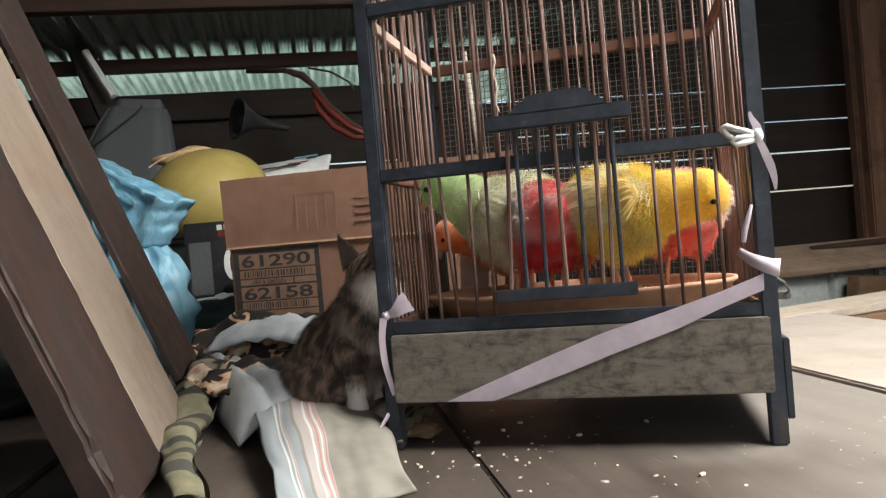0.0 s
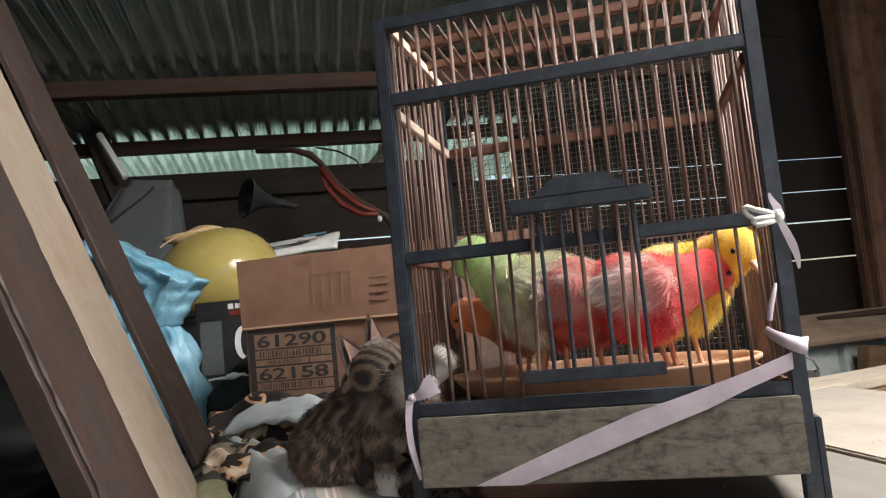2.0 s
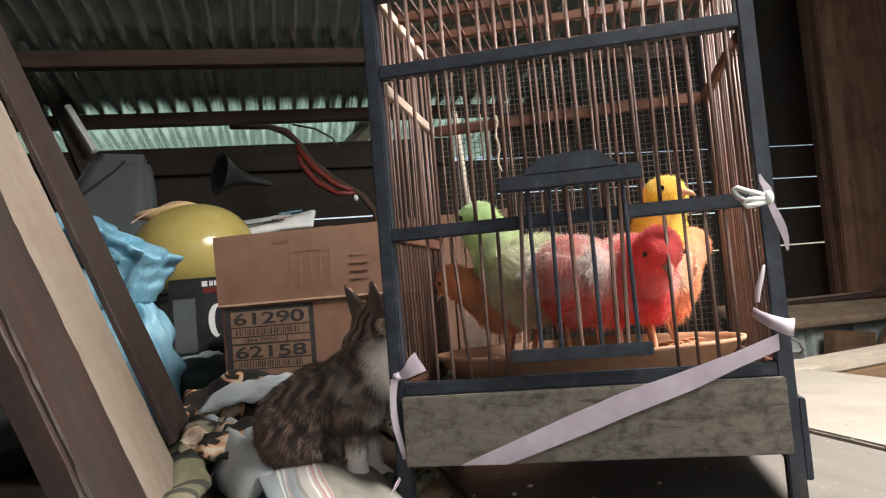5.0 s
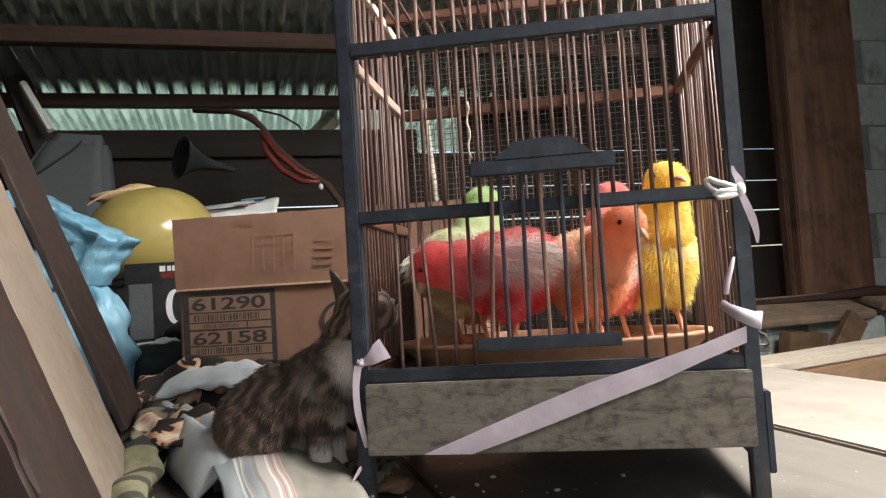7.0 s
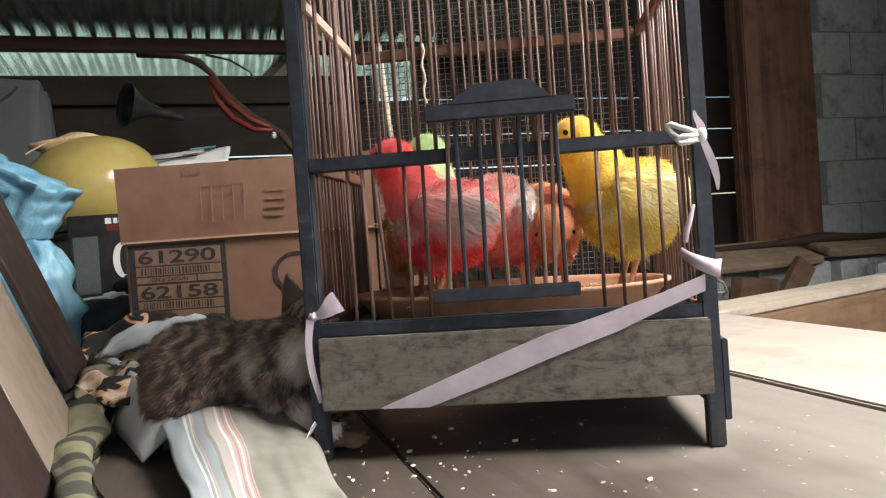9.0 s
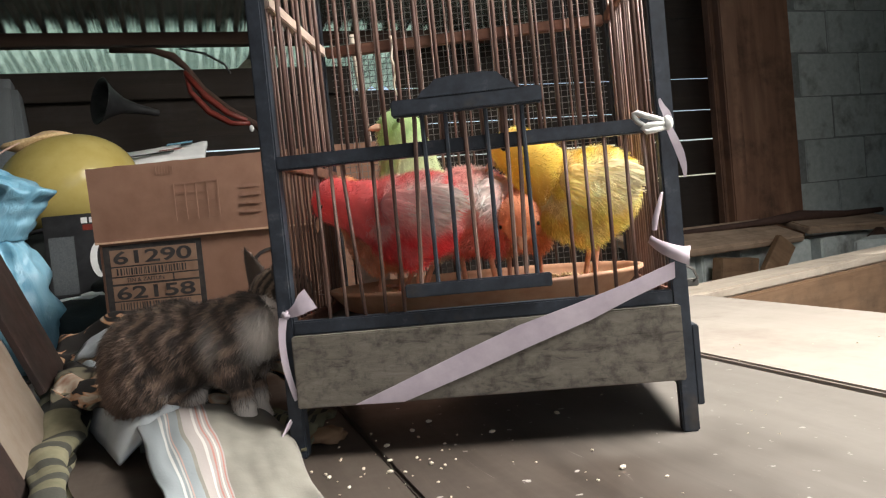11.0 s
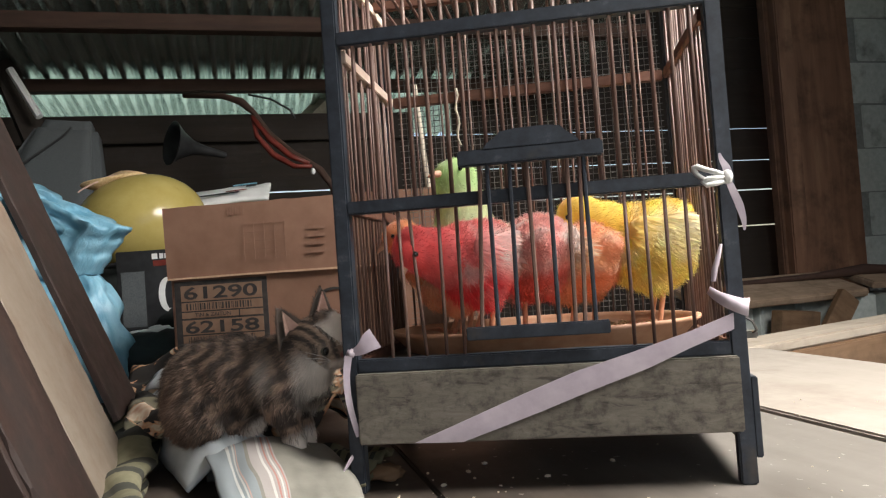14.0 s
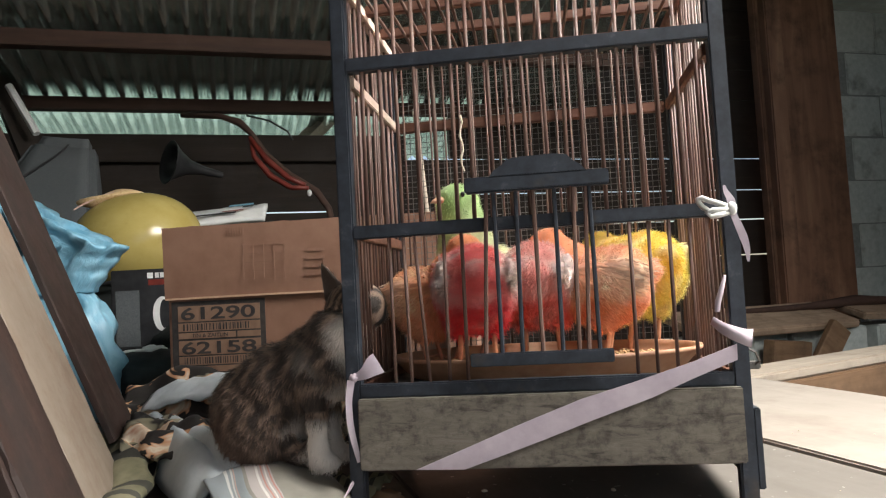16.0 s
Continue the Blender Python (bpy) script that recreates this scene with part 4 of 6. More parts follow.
# ---- things behind ----
def build_black_box():
    b = thing("black_box", "black printed product box with white shapes", "box", m=Matrix.Translation((-0.68, 0.83, 0.0)) @ Matrix.Rotation(radians(12), 4, "Z"))
    part("carton", box(0.16, 0.10, 0.285, (0, 0.05, 0.1425), bev=0.002), M_BLACK, b)
    part("stripe", box(0.078, 0.001, 0.012, (0.039, -0.0006, 0.256)), M_RED, b)
    part("mark", box(0.012, 0.001, 0.012, (0.004, -0.0012, 0.271)), M_WHITE, b)
    for i in range(4):
        part("mark", box(0.008, 0.001, 0.011, (0.0185 + 0.0105 * i, -0.0012, 0.271)), M_WHITE, b)
    arc = [(0.030 + 0.015 * math.cos(a), -0.0012, 0.187 + 0.034 * math.sin(a)) for a in [radians(70 + 220 * i / 20) for i in range(21)]]
    part("mark", ribbon(arc, [0.004 + 0.010 * math.sin(math.pi * i / 20) for i in range(21)], 0.0008, across=[(math.cos(radians(70 + 220 * i / 20)), 0, math.sin(radians(70 + 220 * i / 20))) for i in range(21)]), M_WHITE, b)
    part("panel", box(0.05, 0.001, 0.12, (-0.045, -0.0006, 0.18)), M_GREYBAG, b)


def build_helmet():
    h = thing("helmet", "glossy mustard yellow motorcycle helmet on black clutter", "helmet", m=Matrix.Translation((-0.882, 1.13, 0.372)) @ Euler((radians(10), radians(-12), radians(24))).to_matrix().to_4x4())
    bm = ball((0.166, 0.150, 0.130), seg=40, rings=24)
    bmesh.ops.bisect_plane(bm, geom=list(bm.verts) + list(bm.edges) + list(bm.faces), plane_co=(0, 0, -0.075), plane_no=(0, 0, -1), clear_outer=True)
    bmesh.ops.solidify(bm, geom=list(bm.faces), thickness=0.006)
    part("shell", bm, M_HELMET, h, smooth=True)
    ring = [(0.158 * math.cos(a), 0.141 * math.sin(a), -0.072) for a in [2 * math.pi * i / 40 for i in range(41)]]
    part("rim", tube(ring, 0.006, 6), M_BLACK, h, smooth=True)
    part("vent", ball((0.006, 0.006, 0.004), (-0.07, -0.125, 0.045)), M_BLACK, h)
    fold = ball((0.085, 0.05, 0.016), seg=20, rings=12)
    for v in fold.verts:
        v.co += Vector((0, 0, 0.014 * noise.noise(v.co * 18)))
    part("liner_fold", fold, M_FEED, h, "beige padding folded over the top", True, Matrix.Translation((-0.035, 0.035, 0.128)) @ Matrix.Rotation(radians(-10), 4, "X"))
    part("strap", ribbon([(-0.12, -0.02, 0.118), (-0.10, -0.01, 0.126), (-0.06, 0.0, 0.136), (-0.01, 0.01, 0.141)], [0.004, 0.012, 0.016, 0.008], 0.003, across=(0, 1, 0.2)), M_EAR, h, "pinkish torn padding strip")


def lumpy(size, at, material, name, label, category, seed, crease=0.12, scale=6.0, cuts=4, turn=0.0, squeeze=None):
    """A soft bag or heap: a sphere pushed about by noise and flattened below."""
    bm = bmesh.new()
    bmesh.ops.create_icosphere(bm, subdivisions=cuts, radius=1)
    for v in bm.verts:
        p = v.co.copy()
        k = 1 + crease * noise.noise(p * 1.3 + Vector((seed, 0, 0))) * 2 + crease * (abs(noise.noise(p * scale * 0.5 + Vector((0, seed, 0)))) - 0.25) + crease * 0.35 * noise.noise(p * scale + Vector((seed, seed, 0)))
        if squeeze:
            k *= squeeze(p)
        v.co = Vector((p.x * size[0], p.y * size[1], p.z * size[2])) * k
        v.co.z = max(v.co.z, -size[2] * 0.92)
    low = min(v.co.z for v in bm.verts)
    for v in bm.verts:
        v.co.z -= low
    return tagged(part(name, bm, material, smooth=True, m=Matrix.Translation(at) @ Matrix.Rotation(radians(turn), 4, "Z")), label, category)


build_black_box()
build_helmet()
lumpy((0.30, 0.22, 0.18), (-0.90, 1.22, 0.0), M_DARKCLOTH, "rubbish_bag", "black rubbish bag heap under the helmet", "bag", 3.0)
lumpy((0.28, 0.20, 0.10), (-0.52, 0.98, 0.0), M_DARKCLOTH, "rubbish_bag", "black crumpled bag behind the carton", "bag", 5.0)
lumpy((0.11, 0.09, 0.060), (-0.60, 0.70, 0.0), M_DARKCLOTH, "rubbish_bag", "black crumpled plastic by the printed box", "bag", 8.0)
def build_blue_bag():
    """A knotted bag: a full upper part with a pulled-out corner, a pinch, and a slack lower part."""
    bag = thing("plastic_bag", "crumpled sky blue plastic bag with a pulled-out corner", "bag", m=Matrix.Translation((0, 0.62, 0)))
    def blend(stops, z):
        for (a, *p), (b, *q) in zip(stops, stops[1:]):
            if a <= z <= b:
                f = (z - a) / (b - a)
                f = f * f * (3 - 2 * f)
                return [u + (v - u) * f for u, v in zip(p, q)]
        return list(stops[-1][1:])

    def skin(name, stops, n, seed, fold):
        bm = bmesh.new()
        low, high = stops[0][0], stops[-1][0]
        rings = []
        for k in range(n + 1):
            z = low + (high - low) * k / n
            left, right = blend(stops, z)
            mid, half = (left + right) / 2, (right - left) / 2
            ring = []
            for i in range(56):
                a = 2 * math.pi * i / 56
                c, d = math.cos(a), math.sin(a)
                x, y = mid + half * c, 0.62 * min(half, 0.10) * d
                q = Vector((c * 2.1, d * 2.1, z * 9 + c * 1.5))
                r = fold * (abs(noise.noise(q * 1.7 + Vector((0, 0, seed)))) - 0.22) + fold * 0.55 * (abs(noise.noise(Vector((c * 6, d * 6, z * 14)))) - 0.2)
                away = 1 - 0.7 * max(0.0, c) ** 6
                ring.append(bm.verts.new((x + r * c * away, y + r * d * 1.3, z + 0.35 * r * away)))
            rings.append(ring)
        for a, b in zip(rings, rings[1:]):
            for i in range(56):
                j = (i + 1) % 56
                bm.faces.new((a[i], a[j], b[j], b[i]))
        bm.faces.new(rings[0][::-1])
        bm.faces.new(rings[-1])
        part(name, bm, M_BLUE, bag, smooth=True)

    skin("upper_part", [(0.236, -0.86, -0.672), (0.268, -0.875, -0.652), (0.296, -0.885, -0.632), (0.3175, -0.89, -0.605), (0.332, -0.89, -0.640), (0.360, -0.89, -0.692), (0.388, -0.88, -0.745), (0.412, -0.86, -0.79), (0.424, -0.845, -0.815)], 46, 2.0, 0.040)
    skin("lower_part", [(0.0, -0.85, -0.60), (0.06, -0.855, -0.612), (0.157, -0.845, -0.636), (0.21, -0.83, -0.662), (0.250, -0.82, -0.69)], 34, 7.0, 0.034)


build_blue_bag()


def build_grey_bag():
    g = thing("grey_bag", "folded dark grey canvas bag with a seam", "bag", m=Matrix.Translation((-1.33, 1.30, 0.24)) @ Euler((radians(-8), radians(8), radians(20))).to_matrix().to_4x4())
    bm = box(0.34, 0.17, 0.50, (0, 0, 0.25), bev=0.03)
    bmesh.ops.subdivide_edges(bm, edges=list(bm.edges), cuts=5, use_grid_fill=True)
    for v in bm.verts:
        t = v.co.z / 0.49
        v.co.x *= 1 - 0.52 * t * t
        v.co.x += 0.03 * t
        v.co.y *= 1 - 0.5 * t
        v.co += v.co.normalized() * 0.016 * noise.noise(v.co * 9) + Vector((0, 0.006 * noise.noise(v.co * 30), 0))
    part("canvas", bm, M_GREYBAG, g, smooth=True)
    part("seam", ribbon([(-0.10, -0.082, 0.30), (-0.04, -0.075, 0.36), (0.03, -0.058, 0.44), (0.05, -0.05, 0.475)], 0.006, 0.003, across=(1, 0, -1)), M_BLACK, g)


build_grey_bag()
lumpy((0.24, 0.20, 0.10), (-0.74, 0.22, 0.0), M_DARKCLOTH, "rubbish_bag", "black rubbish bag behind the leaning panel", "bag", 61.0)
tagged(lumpy((0.045, 0.03, 0.016), (-0.62, 0.72, 0.095), M_WHITE, "plastic_scrap", "crumpled white plastic wrapping scrap", "wrapper", 51.0, 0.35, 6, 4))
lumpy((0.30, 0.25, 0.14), (-1.30, 1.34, 0.0), M_DARKCLOTH, "rubbish_bag", "black heap under the grey bag", "bag", 23.0)


def build_horn():
    h = thing("megaphone", "dull black plastic horn lying on the clutter", "horn", m=Matrix.Translation((-1.02, 1.60, 0.672)) @ Vector((-0.62, -0.76, 0.16)).to_track_quat("Z", "Y").to_matrix().to_4x4() @ Matrix.Scale(0.85, 4))
    bm = lathe([(0.012, -0.20), (0.018, -0.12), (0.03, -0.06), (0.055, -0.015), (0.085, 0.02), (0.088, 0.022), (0.084, 0.024), (0.05, -0.008), (0.024, -0.06), (0.01, -0.12)], 28)
    part("bell", bm, M_BLACK, h, smooth=True)
    bm = lathe([(0.0002, -0.11), (0.02, -0.09), (0.03, -0.05), (0.0002, -0.045)], 20)
    part("driver", bm, M_BLACK, h, smooth=True)


build_horn()


def build_red_bar():
    r = thing("handlebar", "dark bent bar with red rubber loops", "handlebar")
    part("bar", tube([(-1.05, 1.72, 0.865), (-0.90, 1.71, 0.845), (-0.83, 1.70, 0.815), (-0.79, 1.70, 0.775), (-0.74, 1.70, 0.70), (-0.66, 1.70, 0.625), (-0.57, 1.70, 0.56), (-0.53, 1.70, 0.50), (-0.50, 1.70, 0.35), (-0.49, 1.70, 0.0)], [0.009, 0.010, 0.014, 0.010, 0.009, 0.009, 0.012, 0.011, 0.011, 0.011], 10), M_PURLIN, r, smooth=True)
    part("rubber_loop", tube([(-0.79, 1.69, 0.76), (-0.775, 1.68, 0.69), (-0.72, 1.68, 0.62), (-0.65, 1.68, 0.575), (-0.59, 1.68, 0.57)], [0.007, 0.009, 0.011, 0.009, 0.007], 8), M_RED, r, smooth=True)
    part("rubber_loop", tube([(-0.785, 1.68, 0.75), (-0.73, 1.68, 0.675), (-0.66, 1.68, 0.61), (-0.60, 1.68, 0.58)], [0.009, 0.011, 0.010, 0.007], 8), M_RED, r, smooth=True)
    part("cable", tube([(-0.80, 1.69, 0.835), (-0.72, 1.69, 0.81), (-0.66, 1.70, 0.77), (-0.645, 1.70, 0.74)], 0.004, 6), M_BLACK, r, smooth=True)
    part("bolt", ball((0.008, 0.008, 0.011), (-0.587, 1.68, 0.553)), M_WHITE, r)


build_red_bar()


def build_packet():
    p = thing("packet", "glossy white printed packet with blue and dark marks", "packet", m=Matrix.Translation((-0.735, 1.34, 0.455)) @ Euler((radians(26), radians(-4), radians(14))).to_matrix().to_4x4())

    def place(s, t):
        return Vector((-0.12 + 0.24 * s, -0.055 + 0.12 * t, 0.014 * math.sin(3.1 * s) * math.sin(3.1 * t) + 0.003 * noise.noise(Vector((s * 9, t * 7, 0)))))
    part("pouch", sheet(20, 10, place, 0.012), M_WHITE, p, smooth=True)
    for x, y, w, h, mat in ((0.05, 0.03, 0.07, 0.012, M_BLUE), (0.07, 0.012, 0.03, 0.014, M_BLACK), (-0.02, -0.03, 0.12, 0.010, M_BLACK), (0.03, -0.015, 0.06, 0.006, M_RED)):
        part("mark", box(w, h, 0.001, (x, y, 0.0165)), mat, p)


build_packet()
lumpy((0.20, 0.10, 0.22), (-0.72, 1.50, 0.0), M_DARKCLOTH, "rubbish_bag", "black heap under the white packet", "bag", 29.0)
tagged(part("pale_stick", tube([(-0.071, 0.80, 0.575), (-0.066, 0.80, 0.50), (-0.055, 0.80, 0.34), (-0.035, 0.80, 0.001)], 0.0055, 8), M_PALE_BEAM, smooth=True), "thin whitish stick standing behind the cage", "stick")
# dark rails and a pale stake leaning in the corner behind the panel
tagged(part("leaning_rafter", rod((-1.98, 1.56, 1.90), (-1.42, 1.50, 0.62), 0.052, 4), M_PLANK_WALL), "dark timber leaning in the corner under the roof", "rafter")
stake = part("stake", rod((0, 0, 0), (0, 0, 0.19), 0.012, 6), M_WHITE, m=Matrix.Translation((-1.395, 1.44, 0.77)) @ Euler((0, radians(-30), 0)).to_matrix().to_4x4())
tagged(stake, "pale peeled stake end against dark timber", "stake")

# clutter beyond the deck opening
slab = part("stone_slab", box(0.86, 0.26, 0.032, bev=0.006, rough=0.002), M_TAN_PLANK, m=ROOM @ Matrix.Translation((2.02, 1.94, 0.01)) @ Matrix.Rotation(radians(6), 4, "Z") @ Matrix.Rotation(radians(19), 4, "X"))
tagged(slab, "pale rough plank lying on cement blocks", "plank")
for u, v, z, turn, s in ((1.72, 1.95, -0.2, 8, 1), (2.35, 1.98, -0.2, -6, 1), (2.05, 2.0, -0.2, 20, 0.9), (2.75, 1.95, -0.2, 4, 1.1), (2.6, 1.6, -0.2, 30, 0.8)):
    b = part("loose_block", box(0.36 * s, 0.15, 0.36, bev=0.008, rough=0.003), M_BLOCK, m=ROOM @ Matrix.Translation((u, v, z - 0.02)) @ Matrix.Rotation(radians(turn), 4, "Z"))
    tagged(b, "loose grey cement block standing on the earth floor", "block", group="loose blocks")
for name, size, u, v, z, turn, mat, label in (
        ("plank", (0.52, 0.20, 0.03), 2.74, 1.93, 0.015, (14, 2, -4), M_TAN_PLANK, "short tan plank lying on the blocks"),
        ("board_offcut", (0.10, 0.035, 0.36), 2.19, 1.80, -0.17, (0, 38, 4), M_BEAM_SIDE, "brown board offcut leaning on a block"),
        ("board_offcut", (0.22, 0.05, 0.24), 2.03, 1.82, -0.19, (4, 6, 8), M_BEAM_SIDE, "broad brown board offcut standing on edge"),
        ("board_offcut", (0.07, 0.04, 0.34), 2.86, 1.78, -0.18, (0, -30, 0), M_PURLIN, "dark board offcut leaning beside the blocks")):
    tagged(part(name, box(*size, bev=0.004, rough=0.002), mat, m=ROOM @ pose(u, v, z, *turn)), label, "board", group="board offcuts")
tagged(part("branch", tube([room(1.9, 1.98, 0.045), room(2.3, 1.99, 0.050), room(2.55, 1.97, 0.062), room(2.8, 1.95, 0.05), room(3.05, 1.97, 0.05)], [0.012, 0.014, 0.026, 0.015, 0.012], 8), M_PURLIN, smooth=True), "knotty dark branch lying on the plank", "branch")


# ---- cloths under the kitten ----
def build_cloths():
    def wrinkle(x, y, k, seed):
        return noise.noise(Vector((x * k, y * k, seed)))

    def quad(a, b, c, d, s, t):
        """A point of a four-cornered cloth: a to b along s at t = 0, d to c at t = 1."""
        p = [Vector(q) for q in (a, b, c, d)]
        return (p[0] * (1 - s) + p[1] * s) * (1 - t) + (p[3] * (1 - s) + p[2] * s) * t

    def towel(s, t):
        p = quad((-0.172, 0.040, 0), (-0.058, 0.080, 0), (0.056, -0.135, 0), (-0.040, -0.175, 0), s, t)
        p.z = 0.006 + 0.036 * (1 - t) ** 0.8 * (0.75 + 0.35 * math.sin(math.pi * s)) - 0.034 * max(0.0, 1 - t / 0.10) ** 2 - 0.016 * max(0.0, (s - 0.86) / 0.14) ** 2 * (1 - t)
        p.z += 0.005 * wrinkle(s * 3, t * 2.4, 1.2, 1.0) + 0.004 * math.sin(5 * s + 2.5 * t) * (1 - 0.6 * t) + 0.0022 * wrinkle(s * 9, t * 7, 1.0, 5.0)
        p.x += 0.008 * math.sin(5 * t + 1) * (s - 0.3)
        p.y += 0.014 * wrinkle(s * 2, t * 2, 1.3, 21.0)
        p.z = max(p.z, 0.004)
        return p

    tagged(part("striped_towel", sheet(44, 34, towel, 0.003), M_TOWEL, smooth=True), "off-white towel with grey and red stripes, crumpled", "towel")

    def grey(s, t):
        """The towel's folded-back end: a soft ridge with one crease along it."""
        p = quad((-0.385, 0.235, 0), (-0.280, 0.225, 0), (-0.095, 0.030, 0), (-0.170, 0.005, 0), s, t)
        ridge = 0.006 + 0.024 * s + 0.046 * math.sin(math.pi * (0.02 + 0.90 * s)) ** 0.8 - 0.009 * math.exp(-((s - 0.62 + 0.15 * t) / 0.08) ** 2)
        flat = min(1.0, max(0.0, (t - 0.72) / 0.28)) ** 2
        p.z = ridge * (1 - flat) + (0.004 + 0.026 * min(1.0, s * 3)) * flat
        p.z += (0.006 * wrinkle(s * 2, t * 4, 1.5, 4.0) + 0.002 * math.sin(12 * s + 7 * t)) * (1 - flat)
        p.z = max(p.z, 0.004)
        p.x += 0.012 * math.sin(4 * t) * (0.5 - s)
        return p

    tagged(part("grey_towel", sheet(26, 40, grey, 0.003), M_GREYTOWEL, smooth=True), "pale bluish grey towel rolled over the heap", "towel")

    def flor(s, t):
        p = quad((-0.40, 0.24, 0), (-0.03, 0.20, 0), (-0.05, 0.385, 0), (-0.43, 0.385, 0), s, t)
        p.z = 0.030 + 0.075 * math.sin(math.pi * (0.12 + 0.62 * t)) * (0.8 + 0.2 * math.sin(6 * s)) + 0.020 * wrinkle(s * 5, t * 3, 1.6, 7.0) + 0.007 * math.sin(19 * s + 5 * t)
        p.z = max(p.z, 0.005)
        return p

    tagged(part("floral_cloth", sheet(60, 36, flor, 0.003), M_FLORAL, smooth=True), "black floral cloth in orange and cream, crumpled", "cloth")

    def flor2(s, t):
        p = quad((-0.30, 0.10, 0), (-0.10, 0.05, 0), (-0.06, 0.22, 0), (-0.37, 0.25, 0), s, t)
        p.z = 0.022 + 0.046 * math.sin(math.pi * (0.15 + 0.7 * t)) * (1 - 0.3 * s) + 0.022 * wrinkle(s * 5, t * 4, 1.5, 12.0)
        p.z = max(p.z, 0.005)
        return p

    tagged(part("floral_cloth", sheet(40, 32, flor2, 0.003), M_FLORAL, smooth=True), "floral scarf crumpled under the towel", "cloth")

    def white_fold(s, t):
        p = quad((-0.355, 0.235, 0), (-0.16, 0.20, 0), (-0.12, 0.275, 0), (-0.33, 0.29, 0), s, t)
        p.z = 0.066 + 0.026 * math.sin(math.pi * t) + 0.020 * math.sin(math.pi * s) + 0.008 * wrinkle(s * 5, t * 3, 2, 3)
        return p

    tagged(part("white_cloth", sheet(28, 14, white_fold, 0.003), M_GREYTOWEL, smooth=True), "white cloth fold among the scarves", "cloth")

    def olive(s, t):
        a = 2 * math.pi * t
        r = 0.0165 * (1 + 0.7 * wrinkle(s * 5, t * 2.5, 1.5, 2.0)) * (0.55 + 0.45 * math.sin(math.pi * min(1, s * 1.1 + 0.12)))
        k = Vector((-0.372, 0.215, 0.040)) * (1 - s) + Vector((-0.125, -0.165, 0.010)) * s
        p = k + Vector((1.35 * r * math.cos(a) + 0.010 * math.sin(7 * s), 0.5 * r * math.cos(a), 0.75 * r * math.sin(a) + 0.005 * math.sin(9 * s)))
        p.z = max(p.z, 0.003)
        return p

    tagged(part("olive_cloth", sheet(52, 22, olive, 0.0), M_OLIVE, smooth=True), "olive and black striped cloth in a twisted roll", "cloth")

    def sage(s, t):
        x = -0.10 + 0.10 * s
        y = 0.0 + 0.12 * t
        z = 0.008 + 0.018 * math.sin(0.5 + 2.3 * t) * (1 - 0.5 * s) + 0.010 * wrinkle(s * 4, t * 4, 1.2, 9.0)
        return Vector((x, y, max(z, 0.005)))

    tagged(part("sage_cloth", sheet(24, 24, sage, 0.003), M_OLIVE, smooth=True), "sage green patterned cloth by the cage foot", "cloth")


build_cloths()
rag = lumpy((0.02, 0.018, 0.008), (0.008, 0.045, 0.0), M_BEAM_SIDE, "red_rag", "dull red rag scrap under the cage", "rag", 41.0, 0.3, 5, 3)

# spilled grain on the deck
bm = bmesh.new()
for i in range(130):
    if i < 55:
        x, y = random.gauss(0.085, 0.07), random.gauss(-0.03, 0.045)
    else:
        x, y = random.uniform(-0.02, 0.75), random.uniform(-0.25, 0.35)
    s = random.choice((0.0008, 0.0012, 0.0017, 0.0024)) * random.uniform(0.8, 1.1) if i < 55 else random.uniform(0.0005, 0.0013)
    bmesh.ops.create_icosphere(bm, subdivisions=1, radius=s, matrix=Matrix.Translation((x, y, s * 0.55)) @ Matrix.Rotation(random.random() * 6, 4, "Z") @ Matrix.Diagonal((1.5, 0.9, 0.7, 1)))
tagged(part("spilled_grain", bm, M_GRAIN), "pale spilled grain scattered on the deck", "grain", kind="stuff")


# ---- chicks ----
def chick_tones(main, wing, belly, crown):
    main, wing, belly = (np.array(c, float) for c in (main, wing, belly))

    def tone(p):
        n = np.sin(p[:, 0] * 210 + p[:, 2] * 90) * np.sin(p[:, 2] * 170 + p[:, 1] * 140)
        side = np.clip((np.abs(p[:, 1]) - 0.018) / 0.012, 0, 1) * np.clip(1 - np.abs(p[:, 0] + 0.015) / 0.045, 0, 1) * np.clip((p[:, 2] - 0.066) / 0.015, 0, 1)
        low = np.clip((0.088 - p[:, 2] + 0.006 * np.sin(p[:, 0] * 130)) / 0.03, 0, 1)
        c = main[None] * (1 - low[:, None]) + belly[None] * low[:, None]
        patch = np.clip(np.sin(p[:, 0] * 95 + 1.3) * np.sin(p[:, 2] * 120 + p[:, 1] * 60) + 0.35 * np.sin(p[:, 0] * 260 + p[:, 2] * 180), 0, 1)
        fade = 0.80 * np.clip(patch * 1.6, 0, 1)[:, None] * (1 - 0.75 * low[:, None])
        c = c * (1 - fade) + wing[None] * fade
        c = c * (1 - 0.75 * side[:, None]) + wing[None] * 0.75 * side[:, None]
        return np.clip(c * (1 + 0.18 * n[:, None]), 0, 0.95)
    return tone


